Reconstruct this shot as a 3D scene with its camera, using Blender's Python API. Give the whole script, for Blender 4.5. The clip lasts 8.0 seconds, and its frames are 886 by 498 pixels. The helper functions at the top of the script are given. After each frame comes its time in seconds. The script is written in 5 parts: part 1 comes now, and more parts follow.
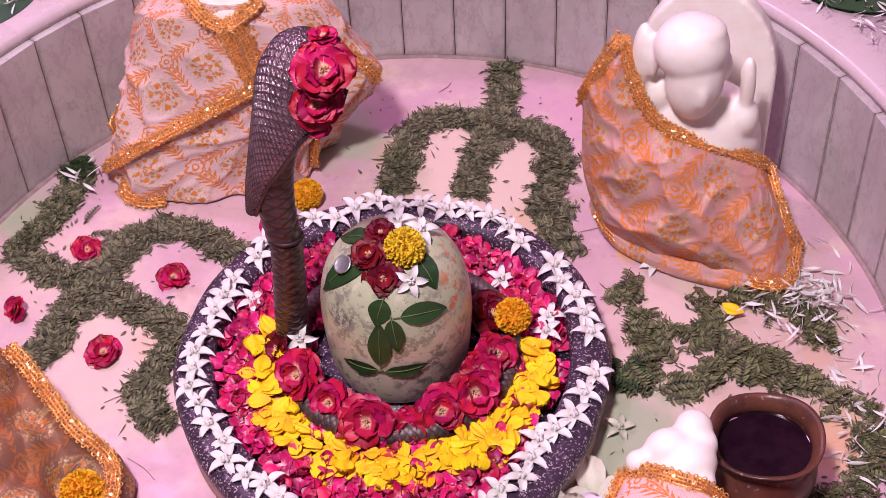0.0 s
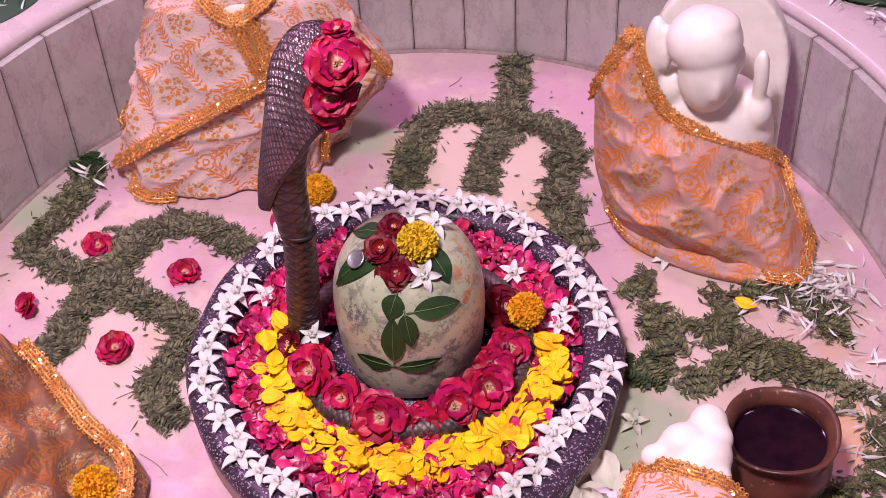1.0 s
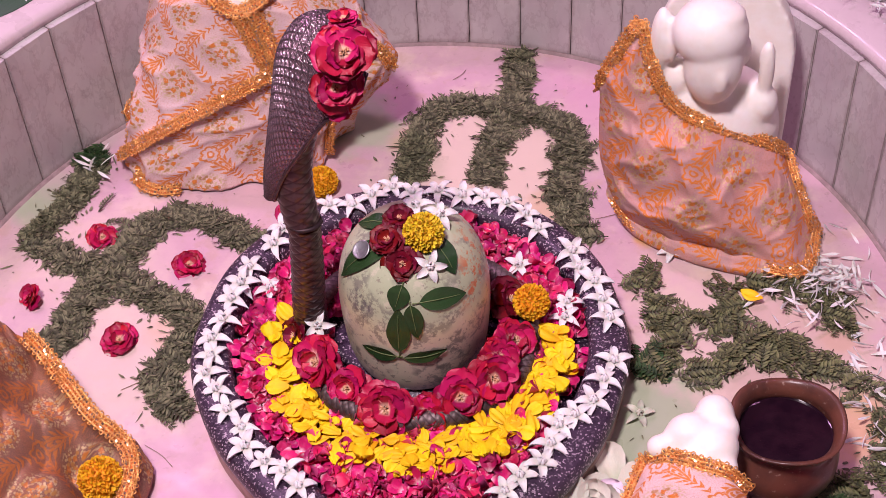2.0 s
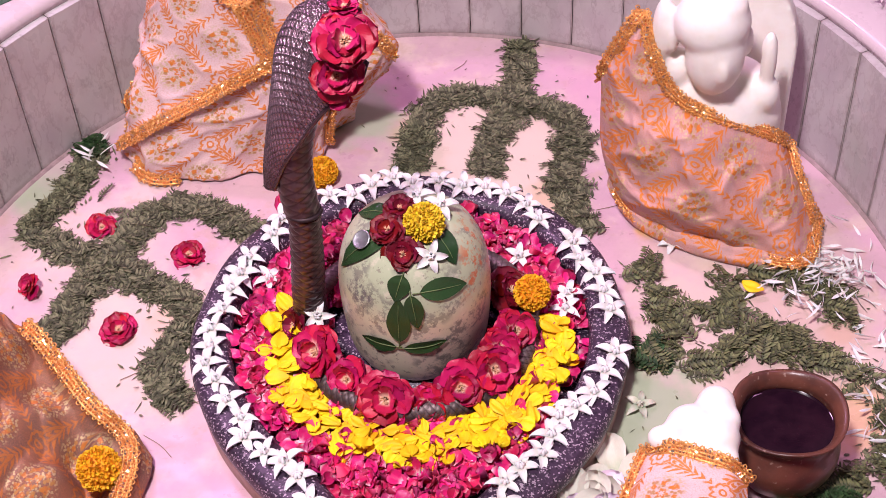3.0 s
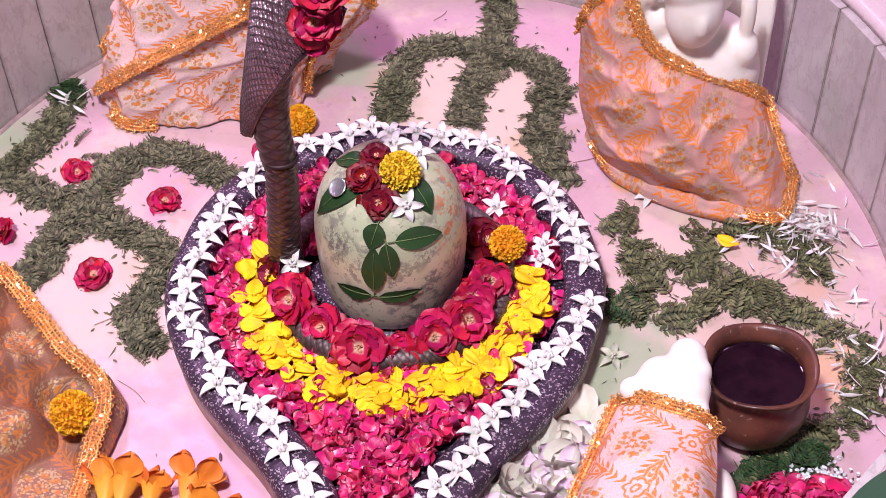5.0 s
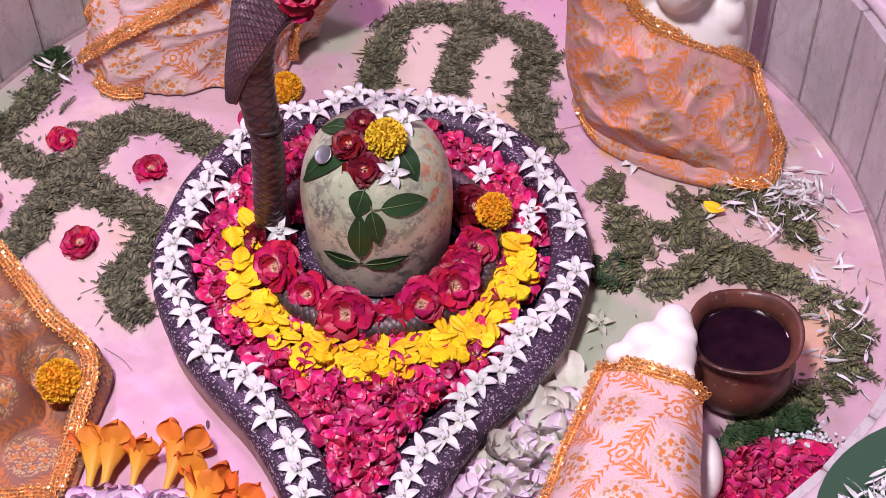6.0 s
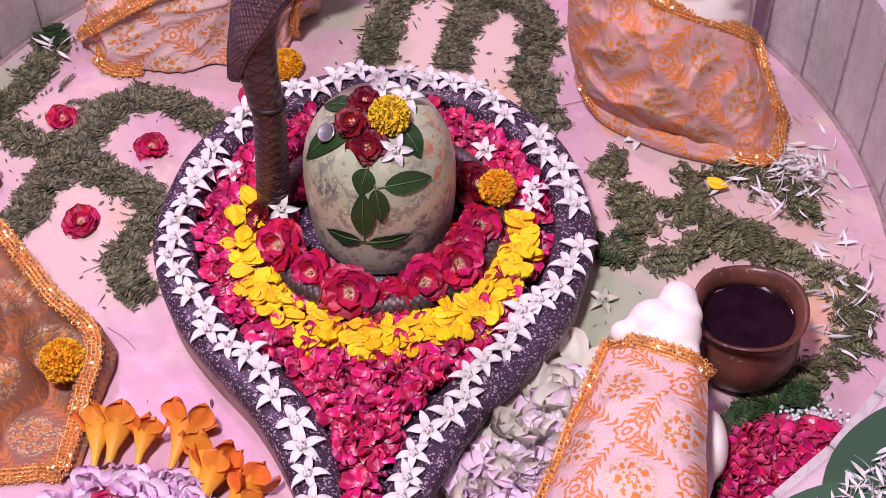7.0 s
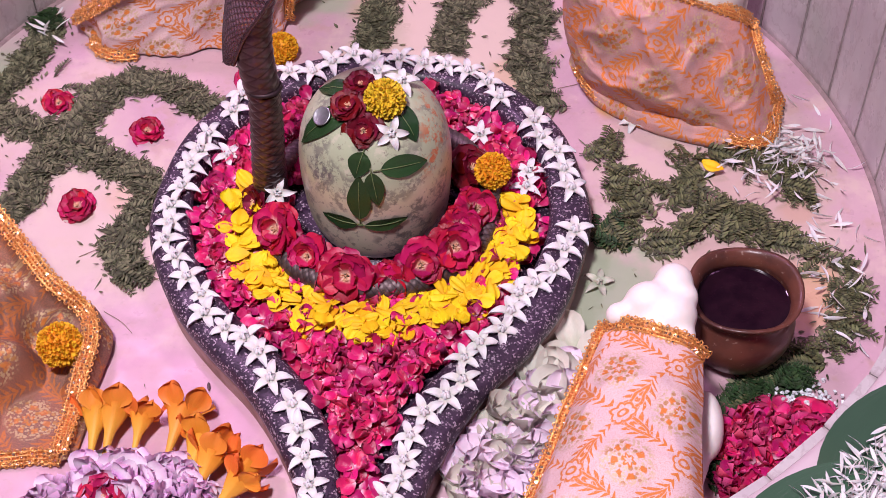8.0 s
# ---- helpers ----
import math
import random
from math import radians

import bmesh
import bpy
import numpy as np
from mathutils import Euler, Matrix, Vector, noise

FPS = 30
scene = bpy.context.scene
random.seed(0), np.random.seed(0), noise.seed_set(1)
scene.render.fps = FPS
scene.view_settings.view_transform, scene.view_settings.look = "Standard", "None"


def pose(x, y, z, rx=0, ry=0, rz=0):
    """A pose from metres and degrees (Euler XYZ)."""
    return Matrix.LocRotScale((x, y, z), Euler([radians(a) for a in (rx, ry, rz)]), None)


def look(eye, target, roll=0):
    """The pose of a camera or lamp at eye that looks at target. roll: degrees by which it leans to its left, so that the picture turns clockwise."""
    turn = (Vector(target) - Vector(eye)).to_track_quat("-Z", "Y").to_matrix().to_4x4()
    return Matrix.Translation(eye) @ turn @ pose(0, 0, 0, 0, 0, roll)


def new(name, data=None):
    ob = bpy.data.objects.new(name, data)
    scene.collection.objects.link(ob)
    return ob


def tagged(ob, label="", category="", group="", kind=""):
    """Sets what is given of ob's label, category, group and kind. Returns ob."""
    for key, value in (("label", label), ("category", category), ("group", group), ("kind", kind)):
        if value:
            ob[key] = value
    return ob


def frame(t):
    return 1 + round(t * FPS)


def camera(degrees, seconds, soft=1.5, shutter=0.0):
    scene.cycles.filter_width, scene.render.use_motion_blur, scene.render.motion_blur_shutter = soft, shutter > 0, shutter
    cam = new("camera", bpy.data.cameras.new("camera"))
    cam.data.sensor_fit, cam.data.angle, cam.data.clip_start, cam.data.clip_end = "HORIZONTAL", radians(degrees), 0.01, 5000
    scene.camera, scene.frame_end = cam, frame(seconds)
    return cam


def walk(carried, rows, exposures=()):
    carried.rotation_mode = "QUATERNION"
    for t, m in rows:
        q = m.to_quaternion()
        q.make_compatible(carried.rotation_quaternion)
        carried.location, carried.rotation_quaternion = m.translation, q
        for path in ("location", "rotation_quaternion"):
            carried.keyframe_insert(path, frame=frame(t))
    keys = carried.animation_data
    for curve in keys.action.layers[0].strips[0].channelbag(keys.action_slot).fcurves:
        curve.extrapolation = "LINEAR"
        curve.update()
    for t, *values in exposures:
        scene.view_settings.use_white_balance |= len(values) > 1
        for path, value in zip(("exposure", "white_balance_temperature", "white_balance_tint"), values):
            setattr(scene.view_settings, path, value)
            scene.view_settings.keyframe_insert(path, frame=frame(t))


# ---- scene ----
cam = camera(34.22, 8.0, soft=0.8)
PATH = [
    (0, (0.1435, -1.1673, 1.3793), (0.0849, -0.246, 0.464), -3.134),
    (0.5, (0.1385, -1.1657, 1.3775), (0.0788, -0.246, 0.4607), -3.292),
    (1, (0.1323, -1.1648, 1.3743), (0.0704, -0.2461, 0.4567), -3.445),
    (1.5, (0.1282, -1.1715, 1.3706), (0.0662, -0.2527, 0.453), -3.425),
    (3, (0.1243, -1.1693, 1.3584), (0.0627, -0.2545, 0.4367), -3.257),
    (3.5, (0.1253, -1.1729, 1.3566), (0.0685, -0.2654, 0.4276), -2.516),
    (4, (0.1286, -1.1703, 1.3545), (0.0768, -0.2696, 0.4185), -2.11),
    (4.5, (0.1284, -1.1731, 1.3547), (0.0802, -0.2796, 0.4117), -1.882),
    (6, (0.1348, -1.1755, 1.3534), (0.0994, -0.3104, 0.3837), -1.492),
    (6.5, (0.13, -1.1694, 1.3522), (0.0982, -0.3176, 0.3706), -1.508),
    (7, (0.1241, -1.1694, 1.3526), (0.0938, -0.3218, 0.3673), -1.507),
    (7.5, (0.1226, -1.1703, 1.3546), (0.0943, -0.3282, 0.3647), -1.519),
    (8, (0.1247, -1.1724, 1.3542), (0.0976, -0.3356, 0.3597), -1.543),
]
EXPOSURES = [(0, -0.11, 6500, 22), (1.7, -0.12, 6550, 19), (2.8, 0.03, 6450, 14), (3.2, 0.26, 6250, 8), (4.7, 0.24, 6150, 7), (5.9, -0.04, 6000, 11), (6.4, -0.12, 6450, 13), (7.0, -0.12, 6200, 17), (8.0, -0.12, 6150, 13)]
walk(cam, [(t, look(eye, target, roll)) for t, eye, target, roll in PATH], EXPOSURES)

# ---- light ----
world = bpy.data.worlds.new("world")
scene.world = world
world.use_nodes = True
world.node_tree.nodes["Background"].inputs[0].default_value = (0.9, 0.85, 0.95, 1)
world.node_tree.nodes["Background"].inputs[1].default_value = 0.005


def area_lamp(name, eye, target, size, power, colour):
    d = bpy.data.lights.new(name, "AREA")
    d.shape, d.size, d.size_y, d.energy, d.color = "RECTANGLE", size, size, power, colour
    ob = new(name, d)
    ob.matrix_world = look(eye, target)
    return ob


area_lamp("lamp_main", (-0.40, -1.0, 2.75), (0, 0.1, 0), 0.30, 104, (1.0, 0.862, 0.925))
# Two unseen pink fills, added to tint and brighten the walls.
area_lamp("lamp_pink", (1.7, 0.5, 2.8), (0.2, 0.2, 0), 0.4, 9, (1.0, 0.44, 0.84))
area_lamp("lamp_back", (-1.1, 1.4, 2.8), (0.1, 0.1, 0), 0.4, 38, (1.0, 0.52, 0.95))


# ---- materials ----
def M(nt, op, a, b=None, c=None):
    n = nt.nodes.new("ShaderNodeMath")
    n.operation = op
    for i, v in enumerate((a, b, c)):
        if v is None:
            continue
        if isinstance(v, (int, float)):
            n.inputs[i].default_value = v
        else:
            nt.links.new(v, n.inputs[i])
    return n.outputs[0]


def MIX(nt, fac, a, b, blend="MIX"):
    n = nt.nodes.new("ShaderNodeMix")
    n.data_type, n.blend_type = "RGBA", blend
    for i, v in ((0, fac), (6, a), (7, b)):
        if isinstance(v, (int, float)):
            n.inputs[i].default_value = v
        elif isinstance(v, tuple):
            n.inputs[i].default_value = (*v[:3], 1)
        else:
            nt.links.new(v, n.inputs[i])
    return n.outputs[2]


def NOISE(nt, vec, scale, detail=4, rough=0.55, out=0):
    n = nt.nodes.new("ShaderNodeTexNoise")
    n.inputs["Scale"].default_value, n.inputs["Detail"].default_value, n.inputs["Roughness"].default_value = scale, detail, rough
    nt.links.new(vec, n.inputs["Vector"])
    return n.outputs[out]


def VORONOI(nt, vec, scale, feature="F1", out="Distance", randomness=1.0):
    n = nt.nodes.new("ShaderNodeTexVoronoi")
    n.feature = feature
    n.inputs["Scale"].default_value, n.inputs["Randomness"].default_value = scale, randomness
    nt.links.new(vec, n.inputs["Vector"])
    return n.outputs[out]


def STEP(nt, v, lo, hi, a=0.0, b=1.0):
    n = nt.nodes.new("ShaderNodeMapRange")
    n.interpolation_type = "SMOOTHSTEP"
    nt.links.new(v, n.inputs[0])
    for i, k in enumerate((lo, hi, a, b)):
        n.inputs[i + 1].default_value = k
    return n.outputs[0]


def material(name, rough=0.5, spec=0.5, metal=0.0):
    """A material with its node tree, shader, and object, generated and uv vectors."""
    m = bpy.data.materials.new(name)
    m.use_nodes = True
    nt = m.node_tree
    bs = nt.nodes["Principled BSDF"]
    bs.inputs["Roughness"].default_value, bs.inputs["Metallic"].default_value = rough, metal
    bs.inputs["Specular IOR Level"].default_value = spec
    geo = nt.nodes.new("ShaderNodeNewGeometry")
    tc = nt.nodes.new("ShaderNodeTexCoord")
    return m, nt, bs, geo, tc


def BUMP(nt, bs, height, strength=0.3, dist=0.002):
    n = nt.nodes.new("ShaderNodeBump")
    n.inputs["Strength"].default_value, n.inputs["Distance"].default_value = strength, dist
    nt.links.new(height, n.inputs["Height"])
    nt.links.new(n.outputs[0], bs.inputs["Normal"])


def BASE(nt, bs, col):
    nt.links.new(col, bs.inputs["Base Color"])


def RANDOM(nt, geo):
    """Per piece: object and loose island together."""
    oi = nt.nodes.new("ShaderNodeObjectInfo")
    return M(nt, "FRACT", M(nt, "ADD", oi.outputs["Random"], geo.outputs["Random Per Island"]))


def marble(name, light, warm, dark, rough=0.28, vein=0.5, stain=None, spots=()):
    m, nt, bs, geo, tc = material(name, rough)
    p = geo.outputs["Position"]
    oi = nt.nodes.new("ShaderNodeObjectInfo")
    off = nt.nodes.new("ShaderNodeVectorMath")
    off.operation = "ADD"
    cmb = nt.nodes.new("ShaderNodeCombineXYZ")
    nt.links.new(M(nt, "MULTIPLY", oi.outputs["Random"], 7.0), cmb.inputs[0])
    nt.links.new(p, off.inputs[0])
    nt.links.new(cmb.outputs[0], off.inputs[1])
    p2 = off.outputs[0]
    col = MIX(nt, STEP(nt, NOISE(nt, p2, 5, 5), 0.35, 0.7), light, warm)
    v = M(nt, "ABSOLUTE", M(nt, "SUBTRACT", NOISE(nt, p2, 9, 6, 0.6), 0.5))
    col = MIX(nt, M(nt, "MULTIPLY", STEP(nt, v, 0.0, 0.05, 1, 0), vein), col, dark)
    col = MIX(nt, M(nt, "MULTIPLY", STEP(nt, NOISE(nt, p2, 60, 3), 0.55, 0.75), 0.25), col, dark)
    if stain:
        for scale, lo, c, k in stain:
            col = MIX(nt, M(nt, "MULTIPLY", STEP(nt, NOISE(nt, p, scale, 5, 0.6), lo, lo + 0.14), k), col, c)
    for c, r, tint, k in spots:
        d = nt.nodes.new("ShaderNodeVectorMath")
        d.operation = "DISTANCE"
        nt.links.new(p, d.inputs[0])
        d.inputs[1].default_value = (*c, 0)
        ragged = M(nt, "ADD", d.outputs["Value"], M(nt, "MULTIPLY", M(nt, "SUBTRACT", NOISE(nt, p, 14, 5, 0.6), 0.5), r * 1.3))
        col = MIX(nt, M(nt, "MULTIPLY", STEP(nt, ragged, r * 0.45, r, 1, 0), k), col, tint)
    BASE(nt, bs, col)
    nt.links.new(STEP(nt, NOISE(nt, p2, 25, 4), 0.3, 0.7, rough * 0.7, rough * 1.6), bs.inputs["Roughness"])
    BUMP(nt, bs, NOISE(nt, p2, 90, 4), 0.12, 0.001)
    return m


# The light's pink is put into white marble's colour, deeper in the pink patches.
CREAM, GREEN_FILM, OCHRE, PINK_CAST = (0.69, 0.56, 0.46), (0.33, 0.43, 0.27), (0.64, 0.34, 0.10), (0.62, 0.34, 0.46)
FLOOR_MAT = marble("floor_marble", (0.56, 0.355, 0.43), (0.60, 0.41, 0.44), (0.42, 0.28, 0.28), 0.38, 0.12,
                   [(11.0, 0.50, (0.70, 0.56, 0.48), 0.55), (30.0, 0.53, (0.50, 0.34, 0.24), 0.40), (90.0, 0.60, (0.34, 0.24, 0.20), 0.5), (230.0, 0.62, (0.78, 0.66, 0.62), 0.4)],
                   [((0.10, 0.36), 0.20, CREAM, 0.9), ((-0.34, 0.0), 0.16, CREAM, 0.7), ((0.43, 0.02), 0.22, CREAM, 0.7), ((-0.45, 0.17), 0.15, CREAM, 0.5), ((-0.10, 0.46), 0.09, GREEN_FILM, 0.75), ((0.27, -0.10), 0.11, GREEN_FILM, 0.85), ((0.20, -0.24), 0.12, GREEN_FILM, 0.8),
                    ((-0.56, 0.33), 0.09, GREEN_FILM, 0.8), ((-0.49, 0.44), 0.05, GREEN_FILM, 0.6), ((0.31, 0.215), 0.026, OCHRE, 0.8), ((0.53, 0.03), 0.03, OCHRE, 0.35), ((0.53, -0.11), 0.07, OCHRE, 0.5), ((0.45, -0.05), 0.10, (0.42, 0.30, 0.24), 0.4), ((0.50, 0.06), 0.11, (0.45, 0.31, 0.27), 0.45), ((-0.31, 0.05), 0.05, OCHRE, 0.22), ((0.19, 0.28), 0.05, OCHRE, 0.3), ((-0.02, 0.42), 0.04, OCHRE, 0.2), ((-0.24, -0.30), 0.20, PINK_CAST, 0.6), ((0.30, 0.52), 0.16, PINK_CAST, 0.6), ((-0.50, 0.40), 0.10, PINK_CAST, 0.4)])


def panel_marble():
    """White marble slab: cloudy grey and rosy bands, thin upright veins, grime gathered along its joints and foot."""
    m, nt, bs, geo, tc = material("panel_marble", 0.3)
    oi = nt.nodes.new("ShaderNodeObjectInfo")
    p = tc.outputs["Object"]
    mp = nt.nodes.new("ShaderNodeMapping")
    mp.inputs["Scale"].default_value = (1.0, 1.0, 0.55)
    nt.links.new(p, mp.inputs[0])
    cmb = nt.nodes.new("ShaderNodeCombineXYZ")
    nt.links.new(M(nt, "MULTIPLY", oi.outputs["Random"], 9.0), cmb.inputs[0])
    nt.links.new(M(nt, "MULTIPLY", oi.outputs["Random"], 5.0), cmb.inputs[2])
    nt.links.new(cmb.outputs[0], mp.inputs["Location"])
    q = mp.outputs[0]
    col = MIX(nt, STEP(nt, NOISE(nt, q, 16, 5), 0.35, 0.68), (0.52, 0.49, 0.48), (0.45, 0.40, 0.41))
    col = MIX(nt, M(nt, "MULTIPLY", STEP(nt, NOISE(nt, q, 42, 5, 0.65), 0.50, 0.72), 0.35), col, (0.36, 0.31, 0.30))
    vein = M(nt, "ABSOLUTE", M(nt, "SUBTRACT", NOISE(nt, q, 24, 6, 0.62), 0.5))
    col = MIX(nt, M(nt, "MULTIPLY", STEP(nt, vein, 0.0, 0.03, 1, 0), 0.35), col, (0.30, 0.24, 0.24))
    col = MIX(nt, M(nt, "MULTIPLY", STEP(nt, NOISE(nt, p, 150, 4, 0.7), 0.56, 0.72), 0.35), col, (0.60, 0.55, 0.54))
    sp = nt.nodes.new("ShaderNodeSeparateXYZ")
    nt.links.new(p, sp.inputs[0])
    ragged = M(nt, "MULTIPLY", M(nt, "SUBTRACT", NOISE(nt, p, 45, 5, 0.65), 0.5), 0.016)
    side = STEP(nt, M(nt, "ADD", M(nt, "ABSOLUTE", sp.outputs[0]), ragged), 0.033, 0.0405)
    foot = STEP(nt, M(nt, "ADD", sp.outputs[2], ragged), 0.002, 0.014, 1, 0)
    col = MIX(nt, M(nt, "MULTIPLY", M(nt, "MAXIMUM", side, foot), 0.45), col, (0.20, 0.14, 0.12))
    BASE(nt, bs, col)
    nt.links.new(STEP(nt, NOISE(nt, q, 30, 4), 0.3, 0.7, 0.2, 0.5), bs.inputs["Roughness"])
    BUMP(nt, bs, NOISE(nt, q, 90, 4), 0.12, 0.001)
    return m


PANEL_MAT = panel_marble()
LEDGE_MAT = marble("ledge_marble", (0.60, 0.48, 0.52), (0.60, 0.50, 0.51), (0.44, 0.34, 0.35), 0.25, 0.12)
# Nearly black, so that the room sends little light back.
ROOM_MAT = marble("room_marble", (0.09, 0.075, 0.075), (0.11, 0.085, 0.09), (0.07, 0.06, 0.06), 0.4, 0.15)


def plain(name, c1, c2, scale=40, rough=0.5, bump=0.2, spec=0.5, metal=0.0, sss=0.0, dist=0.002):
    m, nt, bs, geo, tc = material(name, rough, spec, metal)
    p = tc.outputs["Object"]
    BASE(nt, bs, MIX(nt, STEP(nt, NOISE(nt, p, scale, 5, 0.6), 0.3, 0.7), c1, c2))
    BUMP(nt, bs, NOISE(nt, p, scale * 3, 4), bump, dist)
    if sss:
        bs.inputs["Subsurface Weight"].default_value = sss
        bs.inputs["Subsurface Radius"].default_value = (0.01, 0.006, 0.004)
    return m


WHITE_STONE = plain("white_marble", (0.90, 0.87, 0.82), (0.84, 0.78, 0.71), 30, 0.5, 0.15, sss=0.1, dist=0.002)
GROUT = plain("grout", (0.36, 0.26, 0.26), (0.24, 0.17, 0.17), 60, 0.8, 0.3)
PLINTH = plain("plinth_stone", (0.40, 0.27, 0.25), (0.24, 0.14, 0.10), 30, 0.5, 0.3)
SILVER = plain("dull_silver", (0.62, 0.64, 0.66), (0.45, 0.46, 0.48), 80, 0.35, 0.2, metal=0.9)
GOLD = plain("gold_thread", (0.95, 0.55, 0.20), (0.80, 0.36, 0.10), 300, 0.28, 0.4, metal=0.75)
ORANGE_CORD = plain("orange_cord", (0.75, 0.22, 0.03), (0.60, 0.15, 0.03), 300, 0.6, 0.6)
SEQUIN = plain("sequin", (0.98, 0.80, 0.62), (0.95, 0.62, 0.40), 200, 0.15, 0.1, metal=0.9)


def granite():
    m, nt, bs, geo, tc = material("granite", 0.38)
    p = geo.outputs["Position"]
    col = MIX(nt, NOISE(nt, p, 30, 4), (0.024, 0.013, 0.027), (0.060, 0.034, 0.066))
    sp = VORONOI(nt, p, 520, out="Color")
    sep = nt.nodes.new("ShaderNodeSeparateColor")
    nt.links.new(sp, sep.inputs[0])
    col = MIX(nt, STEP(nt, sep.outputs[0], 0.76, 0.93), col, (0.40, 0.32, 0.38))
    col = MIX(nt, STEP(nt, sep.outputs[1], 0.8, 0.95), col, (0.015, 0.01, 0.02))
    BASE(nt, bs, col)
    BUMP(nt, bs, NOISE(nt, p, 250, 4), 0.35, 0.0012)
    return m


def lingam_stone():
    m, nt, bs, geo, tc = material("lingam_stone", 0.28)
    p = tc.outputs["Object"]
    col = MIX(nt, STEP(nt, NOISE(nt, p, 9, 4), 0.4, 0.62), (0.62, 0.57, 0.42), (0.70, 0.54, 0.44))
    sp = nt.nodes.new("ShaderNodeSeparateXYZ")
    nt.links.new(p, sp.inputs[0])
    col = MIX(nt, M(nt, "MULTIPLY", STEP(nt, sp.outputs[2], 0.10, 0.15), 0.8), col, (0.40, 0.47, 0.30))
    blot = M(nt, "MULTIPLY", STEP(nt, NOISE(nt, p, 16, 3, 0.5), 0.48, 0.56), STEP(nt, NOISE(nt, p, 62, 6, 0.75), 0.48, 0.55))
    col = MIX(nt, M(nt, "MULTIPLY", blot, 0.6), col, (0.12, 0.105, 0.11))
    col = MIX(nt, M(nt, "MULTIPLY", STEP(nt, NOISE(nt, p, 120, 5, 0.7), 0.58, 0.63), 0.7), col, (0.22, 0.19, 0.16))
    col = MIX(nt, M(nt, "MULTIPLY", STEP(nt, NOISE(nt, p, 40, 5, 0.7), 0.55, 0.66), 0.45), col, (0.70, 0.62, 0.50))
    for c, r, k in (((-0.058, -0.062, 0.142), 0.030, 0.9), ((-0.045, -0.078, 0.165), 0.018, 0.6), ((0.052, -0.074, 0.085), 0.030, 0.75), ((0.078, -0.045, 0.10), 0.028, 0.7), ((0.035, -0.085, 0.045), 0.016, 0.6), ((-0.075, -0.045, 0.09), 0.022, 0.55)):
        d = nt.nodes.new("ShaderNodeVectorMath")
        d.operation = "DISTANCE"
        nt.links.new(p, d.inputs[0])
        d.inputs[1].default_value = c
        ragged = M(nt, "ADD", d.outputs["Value"], M(nt, "MULTIPLY", M(nt, "SUBTRACT", NOISE(nt, p, 55, 5, 0.7), 0.5), r * 2.6))
        rub = STEP(nt, NOISE(nt, p, 130, 5, 0.75), 0.42, 0.56)
        col = MIX(nt, M(nt, "MULTIPLY", M(nt, "MULTIPLY", STEP(nt, ragged, r * 0.4, r * 0.8, 1, 0), rub), k), col, (0.12, 0.115, 0.115))
    right = M(nt, "MULTIPLY", STEP(nt, sp.outputs[0], 0.045, 0.07), STEP(nt, sp.outputs[2], 0.12, 0.15))
    streak = STEP(nt, NOISE(nt, p, 70, 4, 0.7), 0.5, 0.62)
    col = MIX(nt, M(nt, "MULTIPLY", M(nt, "MULTIPLY", right, streak), 0.9), col, (0.56, 0.12, 0.03))
    BASE(nt, bs, col)
    BUMP(nt, bs, NOISE(nt, p, 60, 5), 0.2, 0.0015)
    return m


GRANITE, LINGAM = granite(), lingam_stone()


def petal_material(name, tip, mid, base, rough=0.5, vary=0.35, sss=0.15, split=(0.12, 0.55)):
    """Petal colour runs from its base to its tip along the uv's v; every piece differs a little."""
    m, nt, bs, geo, tc = material(name, rough, 0.35)
    sp = nt.nodes.new("ShaderNodeSeparateXYZ")
    nt.links.new(tc.outputs["UV"], sp.inputs[0])
    col = MIX(nt, STEP(nt, sp.outputs[1], split[0], split[1]), base, mid)
    col = MIX(nt, STEP(nt, sp.outputs[1], 0.6, 1.0), col, tip)
    r = RANDOM(nt, geo)
    hs = nt.nodes.new("ShaderNodeHueSaturation")
    nt.links.new(STEP(nt, r, 0, 1, 1 - vary, 1 + vary * 0.6), hs.inputs["Value"])
    nt.links.new(M(nt, "ADD", 0.5, M(nt, "MULTIPLY", M(nt, "SUBTRACT", M(nt, "FRACT", M(nt, "MULTIPLY", r, 7.3)), 0.5), 0.03)), hs.inputs["Hue"])
    nt.links.new(col, hs.inputs["Color"])
    fine = NOISE(nt, tc.outputs["UV"], 9, 3)
    BASE(nt, bs, MIX(nt, 0.25, hs.outputs[0], MIX(nt, fine, (0.35, 0.35, 0.35), (1, 1, 1)), "MULTIPLY"))
    st = nt.nodes.new("ShaderNodeMapping")
    st.inputs["Scale"].default_value = (14, 1.5, 1)
    nt.links.new(tc.outputs["UV"], st.inputs[0])
    BUMP(nt, bs, NOISE(nt, st.outputs[0], 3, 3), 0.35, 0.001)
    if sss:
        bs.inputs["Subsurface Weight"].default_value = sss
        bs.inputs["Subsurface Radius"].default_value = (0.004, 0.002, 0.002)
    return m


ROSE = petal_material("rose_petal", (0.44, 0.006, 0.055), (0.55, 0.012, 0.085), (0.94, 0.60, 0.50), 0.40, 0.34, 0.0, split=(0.08, 0.42))
ROSE_DARK = petal_material("dark_rose_petal", (0.13, 0.003, 0.014), (0.18, 0.004, 0.018), (0.28, 0.015, 0.03), 0.45, 0.3, 0.0)
LOOSE_ROSE = petal_material("loose_rose_petal", (0.80, 0.10, 0.25), (0.66, 0.018, 0.15), (0.94, 0.54, 0.62), 0.30, 0.36, 0.0, split=(0.0, 0.30))
